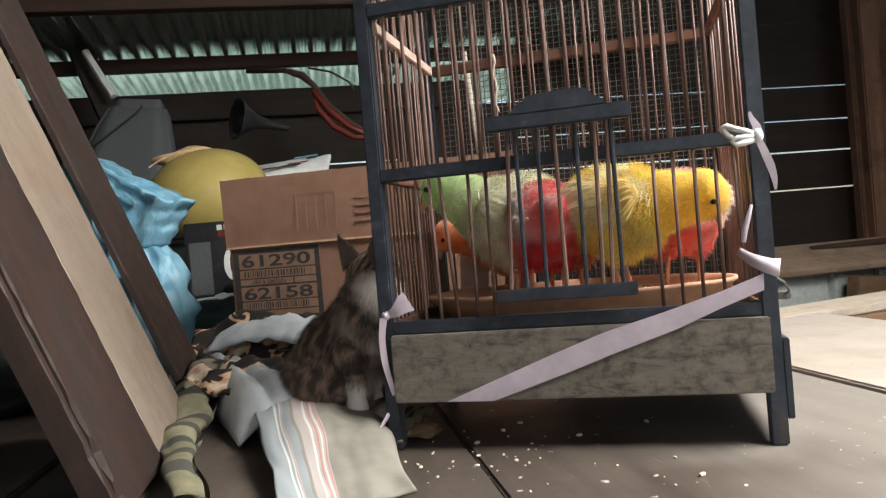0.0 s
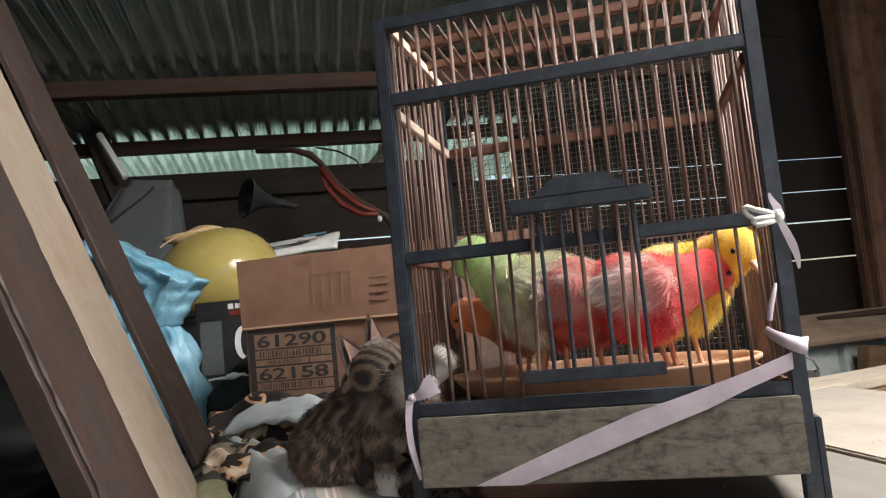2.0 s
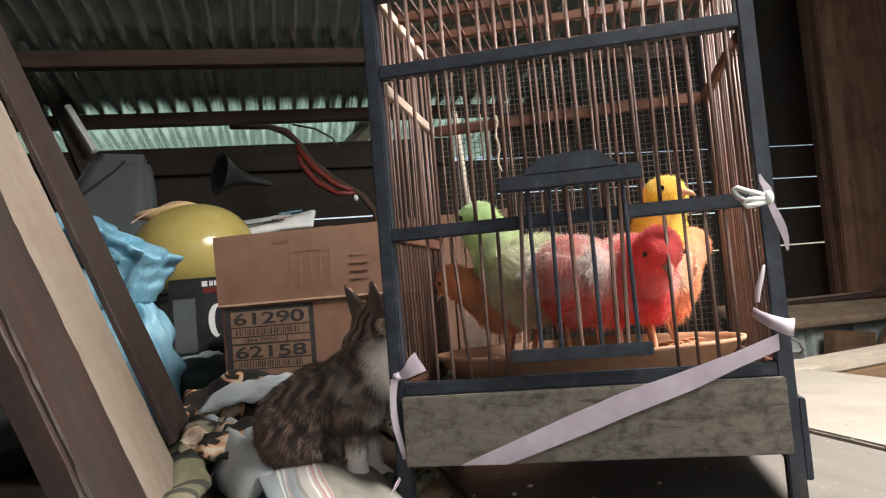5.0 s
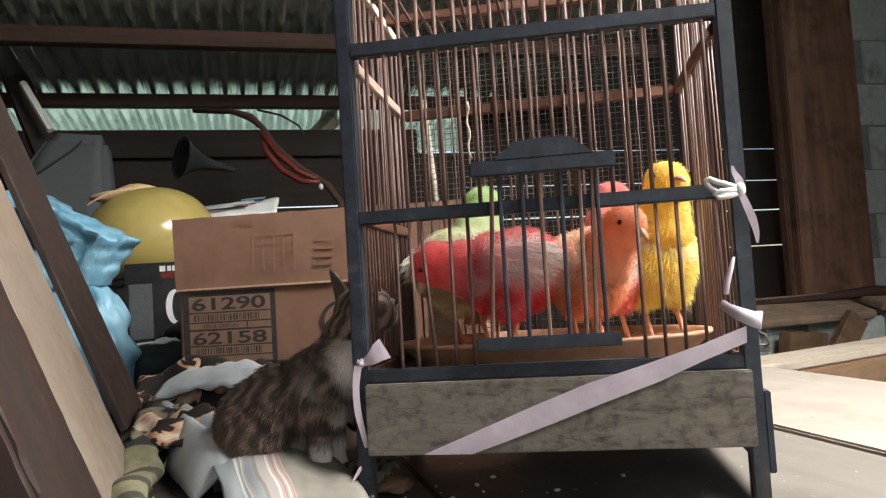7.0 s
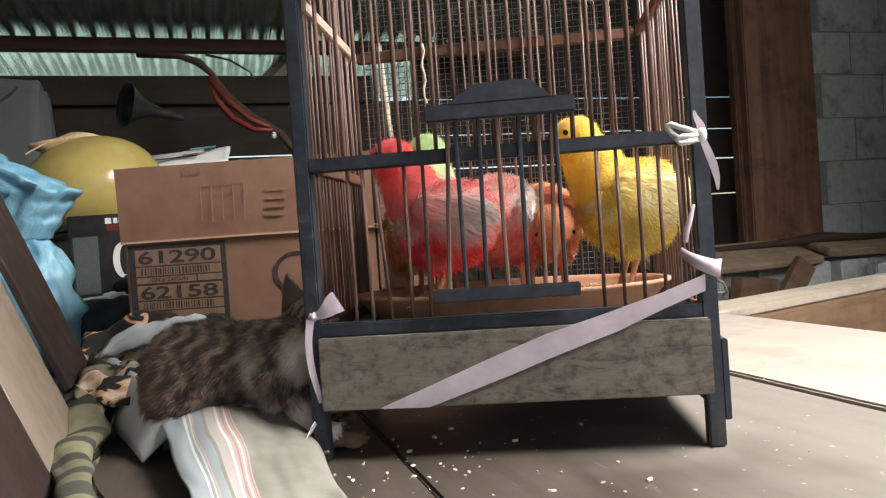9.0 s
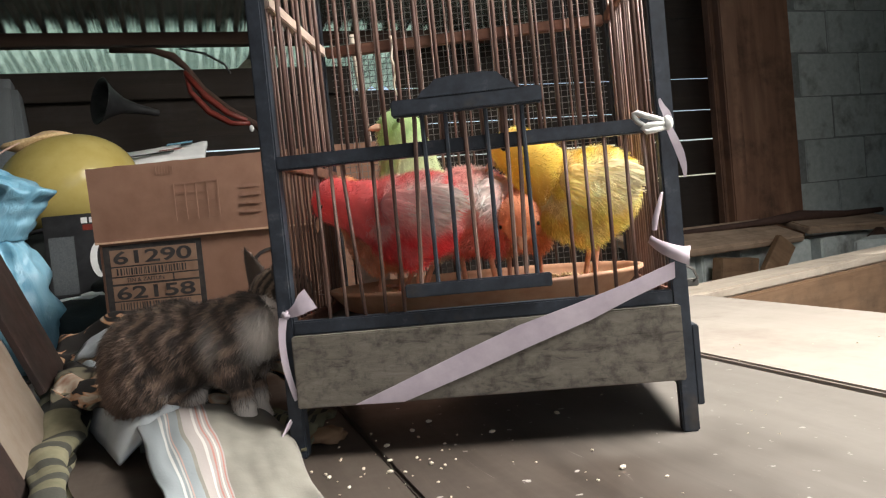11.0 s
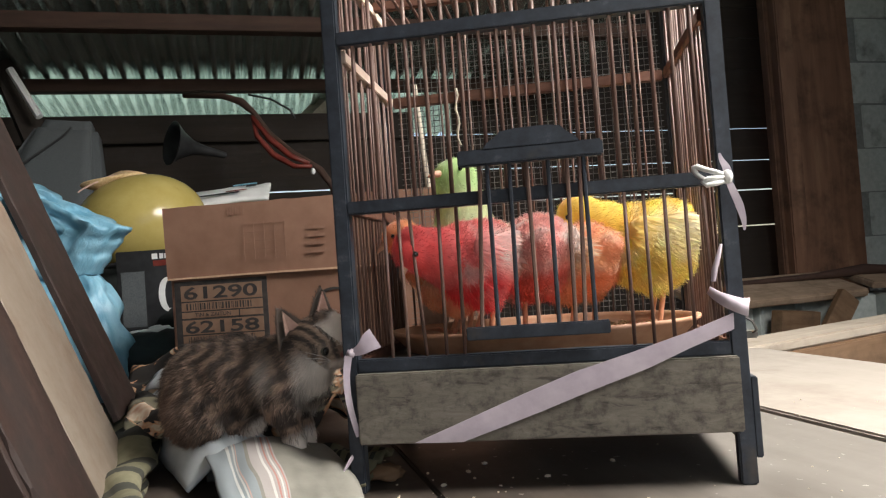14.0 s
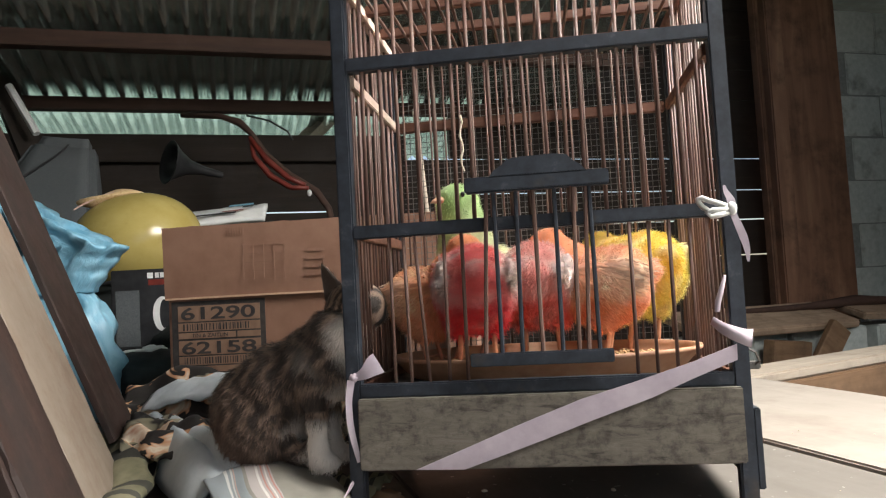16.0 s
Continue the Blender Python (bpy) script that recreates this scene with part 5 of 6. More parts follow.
def build_chick(name_word, size, tones, seed, label):
    tone = chick_tones(*tones)
    chick = thing("chick", label, "chick", group="dyed chicks in the cage")
    co, tri = fused([((-0.006, 0, 0.084), (0.052, 0.039, 0.042), 24), ((0.016, 0, 0.084), (0.036, 0.035, 0.042), 0), ((-0.046, 0, 0.096), (0.022, 0.014, 0.013), 25), ((-0.008, 0, 0.066), (0.035, 0.028, 0.024), 0), ((0.002, 0.018, 0.056), (0.017, 0.013, 0.022), 0), ((0.002, -0.018, 0.056), (0.017, 0.013, 0.022), 0)], 0.0035)
    furred("body", co * np.array((0.95, 1.10, 1.03)) * size, tri, lambda p: tone(p / size), 26000, 0.0080 * size, 0.00027, (-1, 0, -0.55), 0.44, M_DOWN, chick, seed, wild=0.42)
    # wings: overlapping quills
    for s in (1, -1):
        rng = np.random.default_rng(seed + 7 + s)
        co, tri = fused([((-0.010, 0.033 * s, 0.088), (0.036, 0.007, 0.020), 14), ((0.012, 0.033 * s, 0.092), (0.016, 0.008, 0.016), 0)], 0.003, 4)
        pale = np.array(tones[1], float)
        main = np.array(tones[0], float)

        def wing_tone(p, pale=pale, main=main):
            k = np.clip((p[:, 0] / size + 0.035) / 0.055, 0, 1)[:, None]
            band = (0.5 + 0.5 * np.sin(p[:, 2] / size * 900 + p[:, 0] / size * 200))[:, None]
            return pale * (1 - k) * (0.78 + 0.22 * band) + (main * 0.7 + pale * 0.3) * k
        furred("wing", co * np.array((1.08, 1.07, 1.08)) * size, tri, wing_tone, 640, 0.0135 * size, 0.0015, (-1, 0, -0.25), 0.95, M_DOWN, chick, seed + 3 + s, "pale feathered wing")
    # neck and head turn together about the neck's root
    pivot = Vector((0.030, 0, 0.100)) * size
    co, tri = fused([((0.000, 0, 0.000), (0.034, 0.031, 0.029), 0), ((0.006, 0, 0.018), (0.030, 0.0275, 0.027), 15), ((0.014, 0, 0.034), (0.0255, 0.0235, 0.022), 10), ((0.020, 0, 0.0485), (0.0245, 0.0220, 0.0215), 8)], 0.003)
    main = np.array(tones[3], float)

    def head_tone(p):
        n = np.sin(p[:, 0] / size * 310 + p[:, 2] / size * 150) * np.sin(p[:, 1] / size * 260)
        k = np.clip((p[:, 2] / size - 0.018) / 0.026, 0, 1)[:, None]
        return np.clip((main * (0.35 + 0.65 * k) + np.array(tones[0], float) * 0.65 * (1 - k)) * (1 + 0.12 * n[:, None]), 0, 0.95)
    head = furred("head", co * size, tri, head_tone, 7500, 0.0042 * size, 0.00025, (-0.7, 0, -0.8), 0.45, M_DOWN, chick, seed + 11, m=Matrix.Translation(pivot), wild=0.3)
    part("beak", tube([Vector(q) * size for q in ((0.038, 0, 0.0475), (0.046, 0, 0.0460), (0.052, 0, 0.0435), (0.056, 0, 0.0405))], [0.0062 * size, 0.0050 * size, 0.003 * size, 0.0007], 8, flat=0.75), M_BEAK, head, "pinkish beak", True)
    for s in (1, -1):
        part("eye", ball((0.0026 * size, 0.0018 * size, 0.0028 * size), Vector((0.0318, 0.0203 * s, 0.0530)) * size, seg=10, rings=8), M_EYE, head, "black eye", True)
    for s in (1, -1):
        q = lambda x, y, z: Vector((x, y * s, z)) * size
        bm = tube([q(0.002, 0.017, 0.052), q(-0.004, 0.018, 0.036), q(0.002, 0.019, 0.006), q(0.004, 0.019, 0.003)], [0.0042 * size, 0.0030 * size, 0.0028 * size, 0.003 * size], 7)
        for dx, dy in ((0.030, 0.0), (0.025, 0.013), (0.024, -0.013), (-0.014, 0.002)):
            tube([q(0.004, 0.019, 0.004), q(0.004 + dx * 0.6, 0.019 + dy * 0.6, 0.0045), q(0.004 + dx, 0.019 + dy, 0.0012)], [0.0024 * size, 0.0019 * size, 0.0006], 6, bm)
        part("leg", bm, M_LEG, chick, "orange-pink scaly leg", True)
    return chick, head, pivot


CHICKS = {
    "green": (1.02, ((0.80, 0.81, 0.56), (0.94, 0.91, 0.80), (0.93, 0.82, 0.64), (0.53, 0.71, 0.34)), "young chick dyed pale green, standing in the feed basin"),
    "orange": (0.80, ((0.95, 0.45, 0.23), (0.97, 0.68, 0.48), (0.95, 0.46, 0.26), (0.94, 0.42, 0.20)), "young chick dyed bright orange, standing in the feed basin"),
    "crimson": (0.92, ((0.94, 0.26, 0.25), (0.97, 0.85, 0.80), (0.93, 0.075, 0.095), (0.93, 0.13, 0.13)), "young chick dyed crimson with whitish wings"),
    "pink": (0.94, ((0.96, 0.50, 0.46), (0.97, 0.86, 0.82), (0.95, 0.24, 0.20), (0.95, 0.30, 0.28)), "young chick dyed coral pink with pale wings"),
    "peach": (0.87, ((0.96, 0.48, 0.28), (0.97, 0.76, 0.60), (0.95, 0.38, 0.20), (0.95, 0.42, 0.22)), "young chick dyed peach orange"),
    "yellow": (0.99, ((0.97, 0.69, 0.13), (0.97, 0.88, 0.62), (0.96, 0.75, 0.22), (0.95, 0.68, 0.12)), "young chick dyed lemon yellow, tallest of the brood"),
}
FLOCK = {w: build_chick(w, s, t, 100 + 31 * i, l) for i, (w, (s, t, l)) in enumerate(CHICKS.items())}


# ---- kitten ----
def tabby(p, along, dark=1.0):
    """Brown tabby coat: dark bars round a grey-brown ground, pale below."""
    x, y, z = p[:, 0], p[:, 1], p[:, 2]
    wob = 0.004 * np.sin(z * 130 + x * 60) + 0.003 * np.sin(y * 170 + z * 110 + x * 50)
    bars = np.sin((along(p) + wob) * 430) + 0.42 * np.sin(z * 190 + x * 120 + y * 120) * np.sin(x * 170 - z * 90 + y * 60) + 0.3 * np.sin(z * 520 + x * 310)
    k = np.clip((bars + 0.05) * 1.1, 0, 1)[:, None]
    fine = (0.5 + 0.5 * np.sin(x * 1300 + z * 900 + y * 700))[:, None]
    ground = np.array((0.205, 0.138, 0.100)) * (0.7 + 0.6 * fine)
    bar = np.array((0.033, 0.021, 0.016)) * (0.7 + 0.6 * fine)
    return (ground * k + bar * (1 - k)) * dark


def build_kitten():
    kitten = thing("kitten", "small brown tabby kitten with white chest by the cage", "kitten")
    # trunk, along x from hip to shoulder
    co, tri = fused([((-0.050, 0, -0.004), (0.052, 0.049, 0.056), 0), ((-0.018, 0, 0.005), (0.050, 0.043, 0.047), 0), ((0.030, 0, 0.002), (0.044, 0.035, 0.040), 0), ((0.062, 0, 0.008), (0.032, 0.031, 0.034), 0), ((-0.050, 0.026, -0.020), (0.040, 0.026, 0.034), 0), ((-0.050, -0.026, -0.020), (0.040, 0.026, 0.034), 0), ((0.050, 0.022, -0.014), (0.022, 0.017, 0.028), 0), ((0.050, -0.022, -0.014), (0.022, 0.017, 0.028), 0)], 0.0045)

    def coat(p):
        c = tabby(p, lambda q: q[:, 0] * 0.75 + 0.0 * q[:, 2])
        ridge = np.clip((0.012 - np.abs(p[:, 1])) / 0.008, 0, 1)[:, None] * (p[:, 2] > 0.02)[:, None]
        c = c * (1 - 0.6 * ridge)
        # warm brown haunches with weak bars
        rump = (np.clip((-0.035 - p[:, 0]) / 0.035, 0, 1) * np.clip((0.030 - p[:, 2]) / 0.03, 0, 1) * 0.75)[:, None]
        c = c * (1 - rump) + (np.array((0.125, 0.072, 0.052)) * 0.8 + c * 0.25) * rump
        chest = np.clip((p[:, 0] - 0.066) / 0.012, 0, 1) * np.clip((0.026 - p[:, 2]) / 0.02, 0, 1)
        patch = np.exp(-(((p[:, 0] - 0.040) / 0.010) ** 2 + ((p[:, 2] + 0.004) / 0.022) ** 2)) * (np.abs(p[:, 1]) > 0.015)
        under = np.clip((-0.028 - p[:, 2]) / 0.012, 0, 1) * (p[:, 0] > -0.02)
        k = np.clip(np.maximum(np.maximum(chest, 0.7 * under), 0.4 * patch), 0, 1)[:, None]
        return c * (1 - k) + np.array((0.66, 0.60, 0.55)) * k
    body = furred("body", co, tri, coat, 46000, 0.0080, 0.00024, (-1, 0, -0.6), 0.66, M_FUR, kitten, 501, wild=0.24)
    # neck: stands up from the shoulders, white in front, along z
    co, tri = fused([((0, 0, 0.0), (0.030, 0.029, 0.030), 0), ((0.002, 0, 0.024), (0.026, 0.026, 0.028), 0), ((0.002, 0, 0.046), (0.023, 0.024, 0.022), 0)], 0.0035)

    def ruff(p):
        c = tabby(p, lambda q: q[:, 2] * 0.8)
        k = np.clip((p[:, 0] + 0.15 * np.abs(p[:, 1]) + 0.006 + 0.003 * np.sin(p[:, 2] * 300)) / 0.007, 0, 1)[:, None]
        return c * (1 - k) + np.array((0.68, 0.62, 0.57)) * k
    neck = furred("neck", co, tri, ruff, 14000, 0.0065, 0.00022, (0.1, 0, -1), 0.70, M_FUR, kitten, 503, "white-fronted neck", wild=0.24)
    # head: faces +x
    co, tri = fused([((0, 0, 0), (0.031, 0.033, 0.029), 0), ((0.020, 0, -0.009), (0.016, 0.017, 0.013), 0), ((0.009, 0.013, -0.008), (0.017, 0.014, 0.014), 0), ((0.009, -0.013, -0.008), (0.017, 0.014, 0.014), 0), ((-0.024, 0, -0.018), (0.026, 0.025, 0.026), 0)], 0.003)

    def face(p):
        x, y, z = p[:, 0], p[:, 1], p[:, 2]
        bars = np.sin(np.abs(y) * 720 + 0.8 * np.sin(z * 200))
        k = np.clip(bars * 1.6 + 0.35, 0, 1)[:, None]
        fine = (0.5 + 0.5 * np.sin(x * 1300 + z * 900 + y * 700))[:, None]
        c = np.array((0.290, 0.205, 0.150)) * (0.8 + 0.4 * fine) * k + np.array((0.038, 0.028, 0.023)) * (1 - k)
        muzzle = np.clip((x - 0.024) / 0.006, 0, 1) * np.clip((-0.005 - z) / 0.006, 0, 1)
        chin = np.clip((-0.019 - z) / 0.008, 0, 1) * np.clip((x + 0.005) / 0.01, 0, 1)
        m = np.maximum(muzzle, chin * 0.9)[:, None]
        c = c * (1 - m) + np.array((0.66, 0.58, 0.52)) * m
        rim = np.exp(-(((x - 0.024) ** 2 + (np.abs(y) - 0.015) ** 2 + (z - 0.003) ** 2) / 0.000055))[:, None]
        return c * (1 - 0.4 * rim) + np.array((0.5, 0.42, 0.35)) * 0.3 * rim
    head = furred("head", co, tri, face, 14000, 0.0050, 0.00022, (-1, 0, -0.25), 0.74, M_FUR, kitten, 502)
    for s in (1, -1):
        # ear: a thin curved triangle, dark behind and pink within
        bm = bmesh.new()
        n, rows = 8, 6
        outer = []
        for j in range(rows + 1):
            t = j / rows
            row = []
            for i in range(n + 1):
                a = (i / n - 0.5) * 2
                wd = 0.0215 * (1 - t) ** 0.75 + 0.0006
                row.append(bm.verts.new((-0.008 - 0.008 * (1 - a * a) * (1 - t) - 0.004 * t, s * (0.021 + 0.010 * t) + a * wd * 0.9, 0.015 + 0.034 * t - 0.006 * a * s * (1 - t))))
            outer.append(row)
        for a, b in zip(outer, outer[1:]):
            for i in range(n):
                bm.faces.new((a[i], a[i + 1], b[i + 1], b[i]))
        bm.normal_update()
        bmesh.ops.solidify(bm, geom=list(bm.faces), thickness=0.0014)
        bm.verts.ensure_lookup_table()
        co_e = np.array([v.co[:] for v in bm.verts])
        bmesh.ops.triangulate(bm, faces=list(bm.faces))
        tri_e = np.array([[v.index for v in f.verts] for f in bm.faces])
        bm.free()

        def ear_tone(p):
            edge = np.clip((p[:, 2] - 0.022) / 0.035, 0, 1)[:, None]
            return np.array((0.10, 0.075, 0.06)) * (1 - 0.2 * edge)
        furred("ear", co_e, tri_e, ear_tone, 700, 0.0045, 0.0003, (-0.3, 0, 1), 0.85, M_FUR, head, 510 + s)
        inner = bmesh.new()
        v = [inner.verts.new(q) for q in ((-0.0085, s * 0.021 - 0.011, 0.022), (-0.0145, s * 0.0215, 0.022), (-0.0085, s * 0.021 + 0.011, 0.022), (-0.0105, s * 0.029, 0.046))]
        for q in v:
            q.co.x += 0.0022
        inner.faces.new((v[0], v[1], v[3]))
        inner.faces.new((v[1], v[2], v[3]))
        inner.normal_update()
        bmesh.ops.solidify(inner, geom=list(inner.faces), thickness=0.0008)
        part("ear_lining", inner, M_EAR, head, "pink inner ear")
        part("eye", ball((0.0046, 0.0050, 0.0046), (0.0243, s * 0.0150, 0.0035), seg=14, rings=10), M_IRIS, head, "grey-green eye", True)
        part("pupil", ball((0.0022, 0.0042, 0.0042), (0.0272, s * 0.0157, 0.0037), seg=12, rings=8), M_EYE, head, "dark pupil", True)
        for k in range(4):
            part("whisker", tube([(0.028, s * 0.008, -0.008 - 0.001 * k), (0.030, s * 0.024, -0.006 + 0.003 * k), (0.024, s * 0.040, -0.005 + 0.006 * k)], [0.00022, 0.00018, 0.00008], 4), M_CORD, head)
    part("nose", ball((0.0032, 0.0048, 0.0034), (0.0355, 0, -0.0045), seg=12, rings=8), M_NOSE, head, "brick pink nose", True)
    # legs hang from a joint at their top
    def limb(name, length, r0, r1, seed, pale, foot):
        co, tri = fused([((0, 0, -length * 0.15), (r0, r0 * 0.9, length * 0.28), 0), ((0.002, 0, -length * 0.5), (r1 * 1.05, r1, length * 0.3), 0), ((0.002, 0, -length * 0.8), (r1, r1 * 0.95, length * 0.2), 0), ((foot, 0, -length * 0.96), (r1 * 1.5, r1 * 1.15, r1 * 0.85), 0)], 0.003)

        def tone(p):
            c = tabby(p, lambda q: q[:, 2] * 0.8)
            k = np.clip((-p[:, 2] - length * pale) / 0.012, 0, 1)[:, None]
            return c * (1 - k) + np.array((0.74, 0.68, 0.63)) * k
        return furred(name, co, tri, tone, 2200, 0.0065, 0.0004, (-0.3, 0, -1), 0.8, M_FUR, kitten, seed)
    legs = {"fl": limb("front_leg", 0.088, 0.019, 0.0112, 521, 0.46, 0.008), "fr": limb("front_leg", 0.088, 0.019, 0.0112, 522, 0.46, 0.008), "hl": limb("hind_leg", 0.052, 0.024, 0.011, 523, 0.88, 0.018), "hr": limb("hind_leg", 0.052, 0.024, 0.011, 524, 0.88, 0.018)}
    pts = [(-0.085, 0.0, -0.015), (-0.105, 0.02, -0.03), (-0.110, 0.045, -0.036), (-0.095, 0.07, -0.038), (-0.07, 0.085, -0.038)]
    bm = tube(pts, [0.012, 0.011, 0.010, 0.008, 0.004], 10)
    bmesh.ops.triangulate(bm, faces=list(bm.faces))
    bm.verts.ensure_lookup_table()
    bm.verts.index_update()
    co = np.array([v.co[:] for v in bm.verts])
    tri = np.array([[v.index for v in f.verts] for f in bm.faces])
    bm.free()
    tail = furred("tail", co, tri, lambda p: tabby(p, lambda q: q[:, 1] + q[:, 0] * 0.4), 1800, 0.009, 0.0004, (-0.3, 1, 0), 0.75, M_FUR, kitten, 530)
    return kitten, body, head, legs, tail, neck


KIT = build_kitten()
# seconds, hip, shoulder and head in metres, then the head's turn, tilt and cock
KITTEN = [
    (0, (-0.097, 0.075, 0.063), (-0.045, 0.055, 0.118), (-0.041, 0.080, 0.163), 60, 10, 0),
    (0.4, (-0.150, 0.075, 0.055), (-0.060, 0.055, 0.094), (-0.052, 0.060, 0.156), -24, 16, 24),
    (1, (-0.148, 0.075, 0.058), (-0.060, 0.055, 0.098), (-0.056, 0.060, 0.165), -26, 16, 28),
    (1.5, (-0.136, 0.075, 0.066), (-0.050, 0.055, 0.108), (-0.063, 0.056, 0.161), -16, 10, 18),
    (2.1, (-0.113, 0.075, 0.073), (-0.040, 0.055, 0.114), (-0.056, 0.056, 0.155), -14, 4, 18),
    (2.5, (-0.121, 0.075, 0.072), (-0.045, 0.055, 0.113), (-0.064, 0.056, 0.154), -14, 0, 18),
    (2.8, (-0.130, 0.075, 0.066), (-0.052, 0.055, 0.106), (-0.063, 0.056, 0.160), -12, 4, 16),
    (3.5, (-0.129, 0.075, 0.061), (-0.049, 0.055, 0.102), (-0.062, 0.056, 0.154), -14, 2, 18),
    (3.8, (-0.136, 0.075, 0.067), (-0.050, 0.055, 0.112), (-0.062, 0.060, 0.170), 15, 16, 14),
    (4.2, (-0.131, 0.075, 0.071), (-0.050, 0.055, 0.122), (-0.054, 0.078, 0.174), 48, 15, 0),
    (6.3, (-0.140, 0.075, 0.072), (-0.056, 0.055, 0.110), (-0.026, 0.078, 0.169), 40, 10, 0),
    (7, (-0.132, 0.075, 0.060), (-0.048, 0.055, 0.108), (-0.020, 0.078, 0.172), 40, 12, 0),
    (8, (-0.142, 0.075, 0.063), (-0.049, 0.055, 0.107), (-0.020, 0.078, 0.176), 40, 12, 0),
    (8.6, (-0.172, 0.075, 0.066), (-0.060, 0.055, 0.088), (-0.045, 0.085, 0.118), 60, 0, 0),
    (9.2, (-0.152, 0.075, 0.071), (-0.052, 0.055, 0.082), (-0.022, 0.085, 0.112), 55, -8, 0),
    (11.3, (-0.180, 0.075, 0.086), (-0.062, 0.055, 0.107), (-0.036, 0.085, 0.146), 50, 5, 0),
    (12, (-0.180, 0.075, 0.087), (-0.060, 0.055, 0.102), (-0.038, 0.085, 0.156), 58, 0, 0),
    (12.8, (-0.186, 0.075, 0.084), (-0.063, 0.055, 0.105), (-0.038, 0.085, 0.156), 58, 0, 0),
    (13.2, (-0.184, 0.075, 0.084), (-0.070, 0.055, 0.100), (-0.050, 0.060, 0.134), 5, -5, 0),
    (13.4, (-0.184, 0.075, 0.089), (-0.074, 0.055, 0.100), (-0.054, 0.060, 0.126), -14, -16, 10),
    (13.8, (-0.182, 0.075, 0.092), (-0.080, 0.055, 0.106), (-0.064, 0.060, 0.136), -22, -10, 16),
    (14, (-0.184, 0.075, 0.090), (-0.080, 0.055, 0.105), (-0.058, 0.060, 0.132), -24, -8, 16),
    (14.5, (-0.197, 0.075, 0.081), (-0.086, 0.055, 0.102), (-0.050, 0.060, 0.116), 0, -22, 8),
    (14.9, (-0.176, 0.075, 0.092), (-0.068, 0.055, 0.124), (-0.051, 0.060, 0.162), 10, 10, 8),
    (15.3, (-0.166, 0.075, 0.094), (-0.060, 0.055, 0.132), (-0.045, 0.080, 0.176), 46, 5, 0),
    (15.7, (-0.149, 0.075, 0.087), (-0.054, 0.055, 0.138), (-0.028, 0.080, 0.186), 46, 5, 0),
    (16, (-0.125, 0.075, 0.089), (-0.042, 0.055, 0.144), (-0.021, 0.080, 0.190), 48, 8, 0),
]
